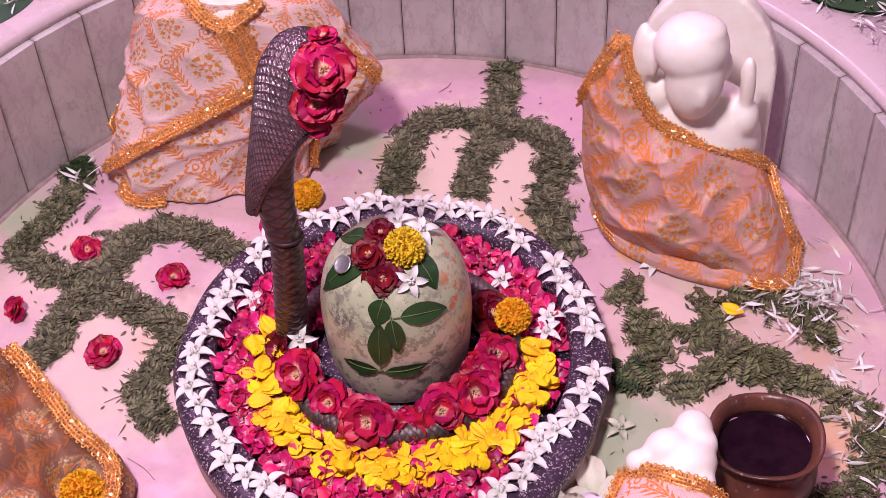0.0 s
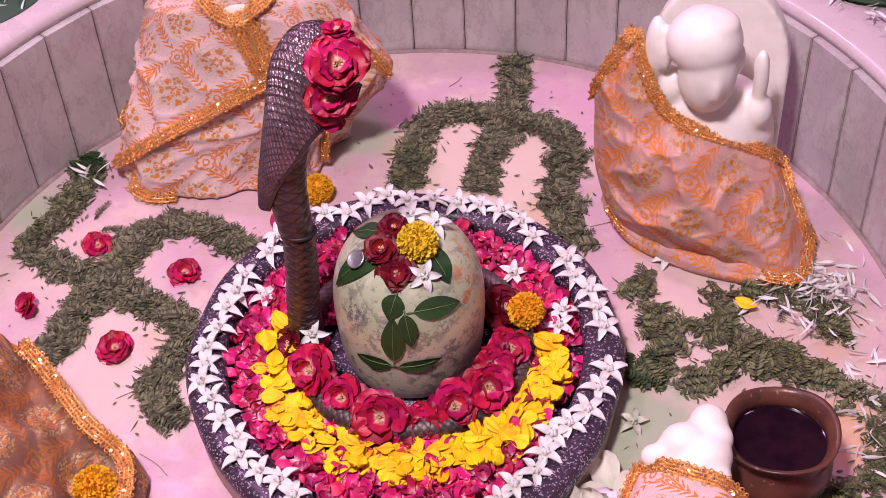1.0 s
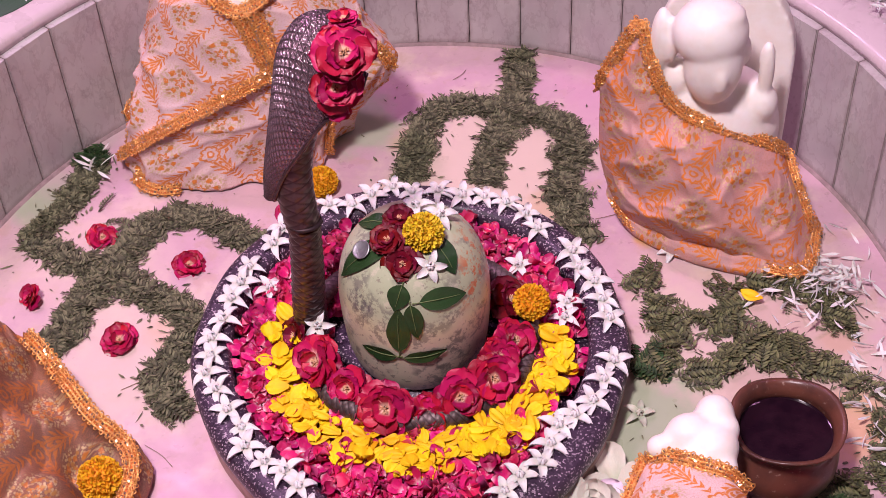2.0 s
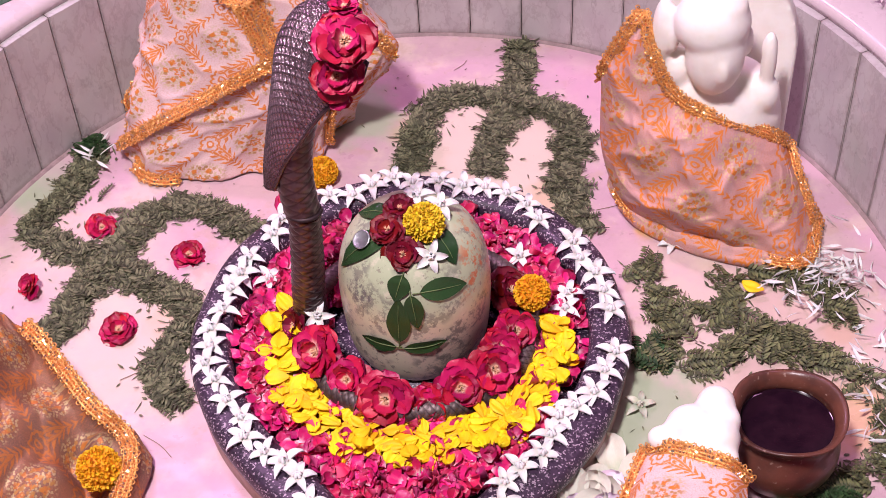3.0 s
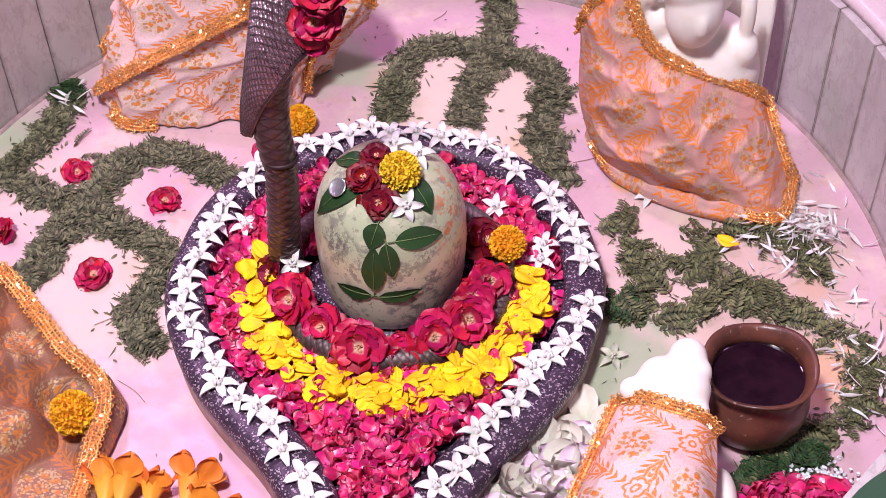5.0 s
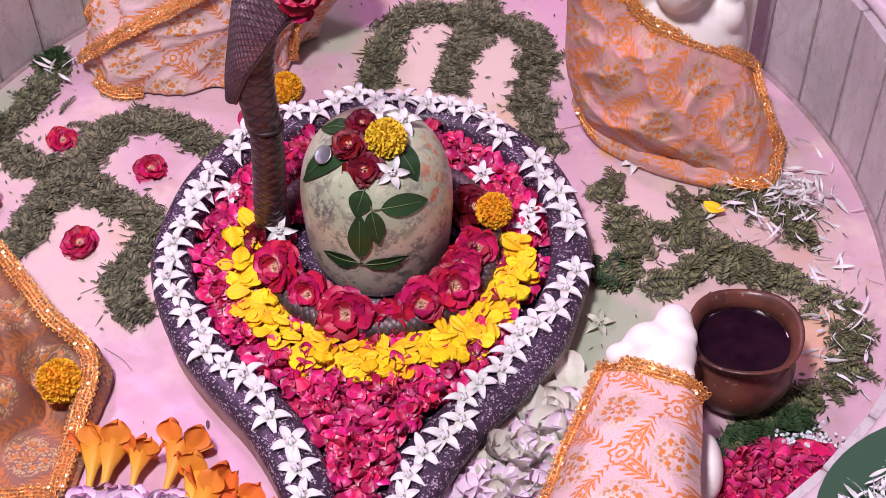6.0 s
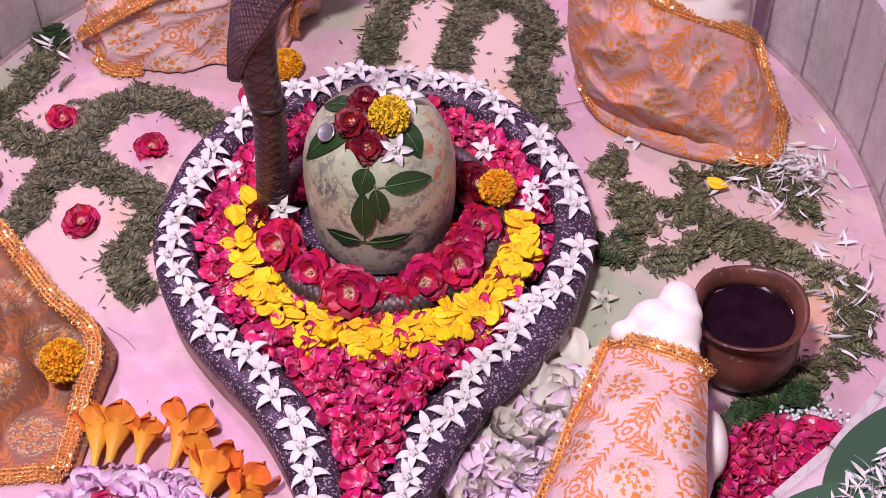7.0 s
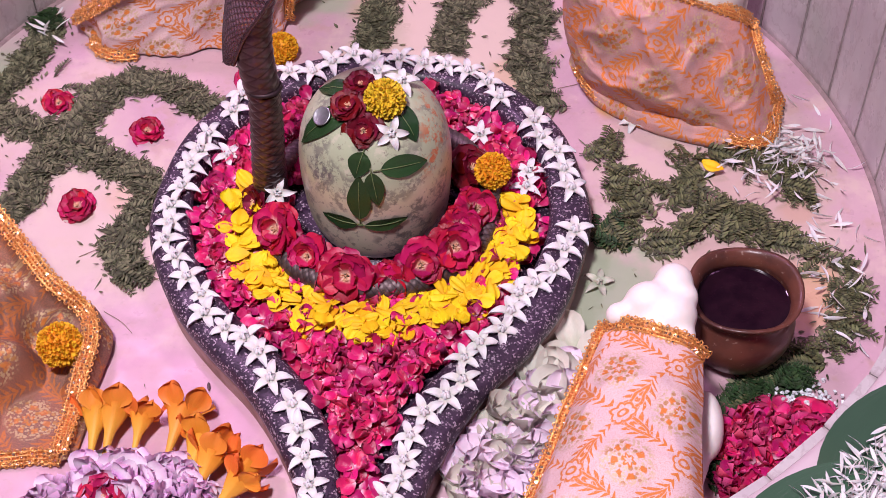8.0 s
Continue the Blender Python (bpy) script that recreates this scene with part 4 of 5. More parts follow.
# ---- leaves laid on the lingam ----
def leaf_on_dome(tag, base, tip, width, label, lift=0.0015):
    """A leaf blade that clings to the stone, from base to tip, both near its surface."""
    c = np.array((0.0105, 0.0))
    prof = [(0.072, 0.0), (0.0855, 0.035), (0.0895, 0.10), (0.0885, 0.125), (0.084, 0.15), (0.0755, 0.171), (0.062, 0.188), (0.045, 0.199), (0.025, 0.205), (0.0005, 0.2072)]
    zs, rs = np.array([p[1] for p in prof]) + ZB, np.array([p[0] for p in prof])

    def cling(p):
        """Pushes p out along its way from the stone's middle."""
        o = np.array((c[0], c[1], 0.13))
        d = p - o
        d /= np.linalg.norm(d)
        for t in np.linspace(0.05, 0.16, 120):
            q = o + d * t
            if q[2] > zs[-1] or math.hypot(q[0] - c[0], q[1] - c[1]) > np.interp(q[2], zs, rs):
                return o + d * (t + lift)
        return p
    a, b = np.array(base, float), np.array(tip, float)
    ln = np.linalg.norm(b - a)
    mid = (a + b) / 2 - np.array((c[0], c[1], 0.13))
    side = np.cross((b - a) / ln, mid / np.linalg.norm(mid))
    verts, uv = [], []
    for j in range(13):
        v = j / 12
        w = width * 0.43 * (math.sin(math.pi * v ** 0.8) ** 0.8 if 0 < v < 1 else 0.03)
        for i in range(7):
            u = i / 6 * 2 - 1
            q = cling(a + (b - a) * v + side * u * w)
            q = q + (q - np.array((c[0], c[1], 0.13))) * (0.016 * abs(u) + 0.004 * math.sin(9 * v + 3 * u))
            verts.append(q)
            uv.append((i / 6, v))
    blade = part("blade", mesh_of("blade", verts, grid_faces(7, 13), BEL_LEAF, uv), BEL_LEAF, tag, label)
    st = [cling(a + (b - a) * t) * 1.0 for t in np.linspace(-0.15, 0.85, 12)]
    st = [q + (q - np.array((c[0], c[1], 0.13))) * 0.01 for q in st]
    v, f = tube(st, np.linspace(0.0007, 0.0003, 12), 6)
    part("midrib", mesh_of("midrib", v, f, STEM), STEM, blade)


def bel_leaves():
    a = thing("bel_leaf", "green three-bladed bel leaf stuck on the stone lingam", "leaf", "bel leaves")
    leaf_on_dome(a, (-0.004, -0.089, 0.122), (-0.002, -0.085, 0.188), 0.032, "")
    leaf_on_dome(a, (-0.008, -0.09, 0.112), (-0.052, -0.072, 0.108), 0.027, "")
    leaf_on_dome(a, (0.0, -0.09, 0.110), (0.05, -0.082, 0.116), 0.024, "")
    b = thing("bel_leaf", "green three-bladed bel leaf stuck on the stone lingam", "leaf", "bel leaves")
    leaf_on_dome(b, (0.022, -0.08, 0.192), (0.076, -0.060, 0.186), 0.030, "")
    leaf_on_dome(b, (0.004, -0.07, 0.21), (-0.006, -0.082, 0.182), 0.030, "")
    leaf_on_dome(b, (0.012, -0.082, 0.19), (0.018, -0.088, 0.145), 0.026, "")
    d = thing("bel_leaf", "green bel leaf lying over the top of the lingam", "leaf", "bel leaves")
    leaf_on_dome(d, (-0.008, -0.03, 0.235), (-0.07, -0.03, 0.185), 0.034, "")
    leaf_on_dome(d, (0.035, -0.02, 0.235), (0.06, -0.05, 0.205), 0.034, "")
    leaf_on_dome(d, (-0.01, 0.0, 0.24), (-0.05, 0.02, 0.22), 0.030, "")
    coin = thing("coin", "small dull silver coin on a leaf on the lingam", "coin", m=frame_on((-0.043, -0.030, 0.2265), (-0.5, -0.45, 1), 0))
    v, f = lathe([(0.0005, 0.0), (0.0105, 0.0), (0.0112, 0.0004), (0.0112, 0.0014), (0.0104, 0.0019), (0.0095, 0.0015), (0.0005, 0.0015)], 32)
    part("disc", mesh_of("disc", v, f, SILVER), SILVER, coin)


bel_leaves()


# ---- leaf patterns on the floor ----
def leaflet(length, width, bend=0.15, seed=0):
    return petal_shape(length, width, 0.15, bend, 3, 4, 0.45, 0.02, seed)


LEAFLETS = [leaflet(0.0095, 0.0034, 0.12, 1), leaflet(0.012, 0.0030, 0.06, 2), leaflet(0.008, 0.0034, 0.2, 3), leaflet(0.017, 0.0022, 0.08, 4), leaflet(0.010, 0.0040, -0.1, 5)]


def strew(rng, lines, width, count, height, across=False):
    """Poses of leaflets heaped along polylines, with ragged edges."""
    seg = []
    for ln in lines:
        p = spline([(*q, 0.0) for q in ln], 40)
        seg.append((p, np.linalg.norm(np.diff(p, axis=0), axis=1).sum()))
    tot = sum(s for _, s in seg)
    out = []
    for p, s in seg:
        for _ in range(int(count * s / tot)):
            t = rng.random() * 39
            i = min(int(t), 38)
            q = p[i] + (p[i + 1] - p[i]) * (t - i)
            d = p[i + 1] - p[i]
            nrm = np.array((-d[1], d[0])) / (np.linalg.norm(d) + 1e-9)
            k = (rnd(rng, -1, 1) if rng.random() < 0.9 else rng.gauss(0, 0.9)) * (1 + 0.18 * math.sin(q[0] * 90 + q[1] * 70) + 0.12 * math.sin(q[0] * 170 - q[1] * 210))
            spin = math.atan2(-d[0], d[1]) + rng.choice((-1, 1)) * rnd(rng, 0.15, 1.7) if across else rng.random() * 6.3
            z = max(0.0015, height * (1 - min(1, abs(k)) ** 2) * rng.random() + 0.001)
            out.append(Matrix.Translation((q[0] + nrm[0] * k * width / 2, q[1] + nrm[1] * k * width / 2, z)) @ Matrix.Rotation(spin, 4, "Z") @ Matrix.Rotation(math.radians(rnd(rng, -10, 12)), 4, "X") @ Matrix.Rotation(rnd(rng, -0.5, 0.5), 4, "Y") @ Matrix.Scale(rnd(rng, 0.7, 1.25), 4))
    return out


def fern(seed):
    """A small feathery spray: pairs of leaflets along a stem."""
    rng = random.Random(seed)
    v0, f0, u0 = leaflet(0.0135, 0.0046, 0.12, seed)
    vs, fs, us, o = [], [], [], 0
    n = 9
    for k in range(n):
        y = 0.006 + 0.0056 * k
        for sgn in (-1, 1):
            m = np.array(Matrix.Translation((0, y, 0.002 * math.sin(k * 0.5))) @ Matrix.Rotation(sgn * math.radians(-58 + rnd(rng, -8, 8)), 4, "Z") @ Matrix.Scale(1 - 0.4 * (k / n) ** 2, 4))
            vs.append(v0 @ m[:3, :3].T + m[:3, 3])
            us.append(u0)
            fs += [tuple(i + o for i in q) for q in f0]
            o += len(v0)
    tv, tf = tube([(0, 0.0, 0), (0, 0.03, 0.001), (0, 0.056, 0)], 0.0006, 4)
    vs.append(np.array(tv))
    us.append(np.array([(0.5, 0.2)] * len(tv)))
    fs += [tuple(i + o for i in q) for q in tf]
    return (np.vstack(vs) - np.array((0, 0.03, 0))) * 0.75, fs, np.vstack(us)


def leaf_patterns():
    rng = random.Random(21)
    C = (-0.395, 0.155)
    ferns = [fern(s) for s in range(5)]
    sw = [[(-0.478, 0.385), (-0.493, 0.301), (-0.535, 0.222)], [(-0.535, 0.222), (-0.47, 0.178), C, (-0.372, 0.125), (-0.306, 0.094)], [(-0.306, 0.094), (-0.283, 0.044), (-0.315, -0.02), (-0.283, -0.085)],
          [(-0.224, 0.207), (-0.302, 0.262), (-0.372, 0.256)], [(-0.372, 0.256), (-0.40, 0.19), (-0.441, 0.095), (-0.461, 0.02)]]
    ob = part("leaf_pattern", scatter("leaf_pattern", LEAFLETS + ferns, strew(rng, sw, 0.036, 7600, 0.007) + strew(rng, sw, 0.030, 330, 0.008), DRY_GRASS, [k % 5 if k < 7500 else 5 + k % 5 for k in range(9000)]), DRY_GRASS)
    tagged(ob, "hooked cross pattern strewn in dried grey-green leaflets on the floor", "leaves", kind="stuff")
    tr = [[(0.139, 0.625), (0.138, 0.54), (0.122, 0.465)], [(0.122, 0.475), (0.06, 0.50), (0.008, 0.47), (-0.02, 0.335)], [(0.122, 0.47), (0.10, 0.40), (0.088, 0.325)], [(0.122, 0.48), (0.19, 0.46), (0.215, 0.40), (0.20, 0.32), (0.212, 0.205)]]
    ob = part("leaf_pattern", scatter("leaf_pattern", LEAFLETS + ferns, strew(rng, tr, 0.040, 6600, 0.007) + strew(rng, tr, 0.032, 280, 0.008), DRY_GRASS, [k % 5 if k < 6500 else 5 + k % 5 for k in range(8000)]), DRY_GRASS)
    tagged(ob, "trident pattern strewn in dried grey-green leaflets on the floor", "leaves", kind="stuff")
    om = [[(0.288, 0.15), (0.31, 0.087), (0.318, 0.03), (0.292, -0.03)], [(0.318, 0.03), (0.35, 0.055), (0.40, 0.055)], [(0.40, 0.13), (0.405, 0.07), (0.43, 0.03), (0.49, 0.005)], [(0.43, 0.125), (0.50, 0.115), (0.54, 0.08), (0.53, 0.035)],
          [(0.345, -0.04), (0.40, 0.0), (0.46, 0.0), (0.53, -0.04), (0.575, -0.08)], [(0.575, -0.08), (0.56, -0.16), (0.50, -0.20), (0.45, -0.235), (0.41, -0.29)]]
    ob = part("leaf_pattern", scatter("leaf_pattern", ferns, strew(rng, om, 0.034, 290, 0.010, True), GREEN_GRASS), GREEN_GRASS)
    tagged(ob, "curling letter pattern laid in green feathery leaf sprays on the floor", "leaves", kind="stuff")
    ob = part("leaf_litter", scatter("leaf_litter", LEAFLETS, strew(rng, om, 0.050, 1100, 0.005), DRY_GRASS), DRY_GRASS)
    tagged(ob, "loose dry leaflets strewn among the feathery leaf sprays", "leaves", kind="stuff")
    fr = [[(0.288, -0.03), (0.292, 0.0)], [(0.41, -0.28), (0.45, -0.245), (0.50, -0.215)], [(0.395, -0.36), (0.40, -0.30)], [(-0.48, 0.40), (-0.475, 0.37)]]
    ob = part("fresh_leaves", scatter("fresh_leaves", ferns, strew(rng, fr, 0.04, 150, 0.012), FRESH_GRASS), FRESH_GRASS)
    tagged(ob, "few fresh dark green leaf sprays on the floor", "leaves", kind="stuff")
    poses = []
    while len(poses) < 150:
        x, y = rnd(rng, -0.58, 0.58), rnd(rng, -0.3, 0.6)
        if math.hypot(x, y) < 0.6 and math.hypot(x, y) > 0.29:
            poses.append(Matrix.Translation((x, y, 0.0012)) @ Matrix.Rotation(rng.random() * 6.3, 4, "Z") @ Matrix.Scale(rnd(rng, 0.4, 0.8), 4))
    ob = part("leaf_crumbs", scatter("leaf_crumbs", LEAFLETS, poses, DRY_GRASS), DRY_GRASS)
    tagged(ob, "scattered single dry leaflets on the marble floor", "leaves", kind="stuff")


leaf_patterns()


def white_slivers():
    rng = random.Random(31)
    shapes = [petal_shape(0.027, 0.0046, 0.3, rnd(rng, -0.45, 0.45), 3, 7, 0.6, 0.03, s) for s in range(6)]

    def heap(n, cx, cy, sx, sy, z, h):
        out = []
        for _ in range(n):
            x, y = rng.gauss(cx, sx), rng.gauss(cy, sy)
            out.append(Matrix.Translation((x, y, z + h * rng.random())) @ Matrix.Rotation(rng.random() * 6.3, 4, "Z") @ Matrix.Rotation(math.radians(rnd(rng, -20, 25)), 4, "X") @ Matrix.Rotation(rng.random() * 3, 4, "Y") @ Matrix.Scale(rnd(rng, 0.7, 1.15), 4))
        return out
    p = [m for m in heap(130, 0.515, 0.115, 0.030, 0.028, 0.004, 0.014) + heap(60, 0.565, 0.05, 0.025, 0.10, 0.002, 0.004) + heap(22, 0.555, -0.12, 0.02, 0.03, 0.004, 0.008) + heap(8, -0.47, 0.37, 0.01, 0.02, 0.01, 0.004)
         if math.hypot(m.translation.x, m.translation.y - CY) < RW - 0.016]
    ob = part("white_slivers", scatter("white_slivers", shapes, p, WHITE), WHITE)
    tagged(ob, "shredded white petals strewn on the floor and leaves", "petals", kind="stuff")
    p = []
    for ang, n in ((133, 260), (-45, 1400), (38, 200)):
        for _ in range(n):
            w, r = math.radians(rng.gauss(ang, 7)), rnd(rng, RW + 0.055, RW + 0.15)
            p.append(Matrix.Translation((r * math.cos(w), CY + r * math.sin(w), ZL + 0.010 + 0.012 * rng.random())) @ Matrix.Rotation(rng.random() * 6.3, 4, "Z") @ Matrix.Rotation(math.radians(rnd(rng, -20, 25)), 4, "X") @ Matrix.Rotation(rng.random() * 3, 4, "Y") @ Matrix.Scale(rnd(rng, 0.55, 0.85), 4))
    ob = part("white_slivers", scatter("white_slivers", shapes, p, WHITE), WHITE)
    tagged(ob, "heaped shredded white petals on broad leaves on the ledge", "petals", kind="stuff")


white_slivers()


def broad_leaves():
    for ang, rr in ((-35, 0.722), (-45, 0.712), (-55, 0.722), (133, 0.745), (141, 0.745), (38, 0.76)):
        w = math.radians(ang)
        v, f, uv = petal_shape(0.22, 0.13, -0.03, 0.01, 9, 14, 0.45, 0.008, ang)
        v[:, 1] -= 0.10
        v2 = v - np.array((0, 0, 0.0012))
        n = len(v)
        me = mesh_of("blade", np.vstack([v, v2]), f + [tuple(n + i for i in q[::-1]) for q in f], DARK_LEAF, np.vstack([uv, uv]))
        ob = thing("broad_leaf", "large dark green leaf lying on the marble ledge under white petals", "leaf", "broad leaves", Matrix.Translation((rr * math.cos(w), CY + rr * math.sin(w), ZL + 0.0065 + 0.003 * (ang % 3))) @ Matrix.Rotation(w + 0.25, 4, "Z"))
        blade = part("blade", me, DARK_LEAF, ob)
        a, b = tube([(0, y, 0.0012) for y in np.linspace(-0.12, 0.08, 9)], np.linspace(0.0016, 0.0006, 9), 6)
        part("midrib", mesh_of("midrib", a, b, STEM), STEM, blade)


broad_leaves()


# ---- draped figures ----
def blob(name, balls, mat, voxel, label, category, boxes=()):
    """One plain rounded mesh from overlapping ellipsoids."""
    bm = bmesh.new()
    for (x, y, z), (a, b, c) in balls:
        r = bmesh.ops.create_uvsphere(bm, u_segments=28, v_segments=18, radius=1)
        for v in r["verts"]:
            v.co = Vector((v.co.x * a + x, v.co.y * b + y, v.co.z * c + z))
    for m, prof, thick in boxes:
        lo = [bm.verts.new(m @ Vector((x, -thick / 2, z))) for x, z in prof]
        hi = [bm.verts.new(m @ Vector((x, thick / 2, z))) for x, z in prof]
        bm.faces.new(lo)
        bm.faces.new(hi[::-1])
        for i in range(len(lo)):
            j = (i + 1) % len(lo)
            bm.faces.new((lo[j], lo[i], hi[i], hi[j]))
    bmesh.ops.recalc_face_normals(bm, faces=bm.faces)
    ob = part(name, bm, mat)
    md = ob.modifiers.new("remesh", "REMESH")
    md.mode, md.voxel_size, md.use_smooth_shade = "VOXEL", voxel, True
    sm = ob.modifiers.new("smooth", "SMOOTH")
    sm.factor, sm.iterations = 0.5, 7
    return tagged(ob, label, category)


def sheet(upper, lower, nu, nv, bulge, folds, seed, pulls=(), crumple=0.004):
    """A hanging cloth between two curves: pos(u, v), bulging out along a given way, with folds that grow towards the hem."""
    A, B = spline(upper, 80), spline(lower, 80)
    rng = random.Random(seed)
    ph = [(rnd(rng, 2, 9), rnd(rng, -3, 3), rng.random() * 6, rnd(rng, 0.4, 1)) for _ in range(5)]
    g = np.array(bulge, float)

    def pos(u, v):
        x = u * 79
        i = min(int(x), 78)
        t = x - i
        a, b = A[i] * (1 - t) + A[i + 1] * t, B[i] * (1 - t) + B[i + 1] * t
        p = a + (b - a) * v + g * math.sin(math.pi * v) ** 0.8 * (0.35 + 0.65 * math.sin(math.pi * min(1, max(0, u))))
        k = sum(w * math.sin(q * math.pi * u * 1.3 + s * v * 2.2 + r) for q, s, r, w in ph) / 3
        n = noise.noise(Vector((u * 3.1 + seed, v * 2.7, 0.3))) + 0.5 * noise.noise(Vector((u * 8 + seed, v * 7, 1.3)))
        edge = min(1, 6 * v) * min(1, 8 * (1 - v) + 0.15)
        fold = lambda s, o: (1 - abs(noise.noise(Vector(p * s) + Vector((o + seed, 1.7 * o, 0.6 * seed)))) * 2)
        ridge = max(0, fold(7, 0.3)) ** 1.6 + 0.38 * max(0, fold(17, 4.1)) ** 1.8 + 0.12 * max(0, fold(40, 7.7)) ** 2
        p = p + g / (np.linalg.norm(g) + 1e-9) * (folds * (k * (0.3 + 0.7 * v) + n * 0.9) + crumple * (ridge - 0.5)) * edge
        for c, d, s in pulls:
            p = p + np.array(d) * math.exp(-np.sum((p[:len(c)] - np.array(c)) ** 2) / (2 * s * s))
        p[2] = max(p[2], 0.003 + 0.004 * noise.noise(Vector((u * 9, v * 9, seed))) ** 2)
        return p
    us, vs = np.linspace(0, 1, nu), np.linspace(0, 1, nv)
    P = np.array([[pos(u, v) for u in us] for v in vs])
    flat = P.reshape(-1, 3)
    nrm = np.linalg.svd((flat - flat.mean(0))[::7], full_matrices=False)[2][2]
    e1 = np.array((1.0, 0.0, 0.0)) - nrm * nrm[0]
    e1 /= np.linalg.norm(e1)
    uv = (flat - flat.mean(0)) @ np.stack([e1, np.cross(nrm, e1)], 1)
    return pos, P.reshape(-1, 3), uv


def cloth_mesh(P, uv, nu, nv, mat, wrap=False):
    me = mesh_of("fabric", P, grid_faces(nu, nv, wrap), mat, uv)
    return me


def thick(ob, t=0.0016):
    md = ob.modifiers.new("thickness", "SOLIDIFY")
    md.thickness, md.offset = t, 0
    return ob


def trim(parent, path, width, seed, out=(0, -0.6, 0.8)):
    """Gold lace: an orange band with cords, loops and sequins along a path."""
    rng = random.Random(seed)
    path = np.asarray(path)
    L = np.linalg.norm(np.diff(path, axis=0), axis=1).sum()
    n = max(8, int(L / 0.004))
    p = spline([tuple(q) for q in path], n)
    tan = np.gradient(p, axis=0)
    tan /= np.linalg.norm(tan, axis=1)[:, None] + 1e-9
    o = np.array(out, float)
    side = np.cross(tan, o)
    side /= np.linalg.norm(side, axis=1)[:, None] + 1e-9
    up = np.cross(side, tan)
    rows = []
    for i in range(n):
        for k, h in ((-0.5, 0.0015), (-0.2, 0.003), (0.2, 0.003), (0.5, 0.0015)):
            rows.append(p[i] + side[i] * k * width + up[i] * h)
    band = part("band", mesh_of("band", rows, grid_faces(4, n), ORANGE_CORD), ORANGE_CORD, parent, "orange band under gold lace")
    gv, gf, o1, sv, sf, o2 = [], [], 0, [], [], 0
    for k in (-0.45, -0.15, 0.15, 0.45):
        a, b = tube(p + side * k * width + up * 0.0035, 0.0013, 5)
        gv += list(a)
        gf += [tuple(i + o1 for i in q) for q in b]
        o1 += len(a)
    for i in range(n):
        for k in ((-0.54, 0.25, -0.25) if i % 2 else (0.0, 0.54, -0.4)):
            c = p[i] + side[i] * k * width + up[i] * (0.003 + 0.002 * rng.random())
            r = 0.0021 * rnd(rng, 0.8, 1.3)
            ring = [c + r * (math.cos(w) * tan[i] + math.sin(w) * side[i]) + up[i] * 0.001 * math.sin(2 * w + i) for w in np.linspace(0, 2 * math.pi, 8)]
            a, b = tube(ring, 0.0009, 4)
            gv += list(a)
            gf += [tuple(j + o1 for j in q) for q in b]
            o1 += len(a)
        for _ in range(3):
            c = p[i] + side[i] * rnd(rng, -0.5, 0.5) * width + up[i] * 0.0045
            nn = up[i] + 0.8 * np.array((rnd(rng, -1, 1), rnd(rng, -1, 1), rnd(rng, -1, 1)))
            e1 = np.cross(nn, tan[i])
            e1 /= np.linalg.norm(e1)
            e2 = np.cross(nn, e1)
            e2 /= np.linalg.norm(e2)
            sv += [c + 0.0017 * (math.cos(w) * e1 + math.sin(w) * e2) for w in np.linspace(0, 2 * math.pi, 6, endpoint=False)]
            sf.append(tuple(range(o2, o2 + 6)))
            o2 += 6
    part("lace", mesh_of("lace", gv, gf, GOLD), GOLD, band, "looped gold lace")
    part("glitter", mesh_of("glitter", sv, sf, SEQUIN, smooth=False), SEQUIN, band, "shiny sequins")


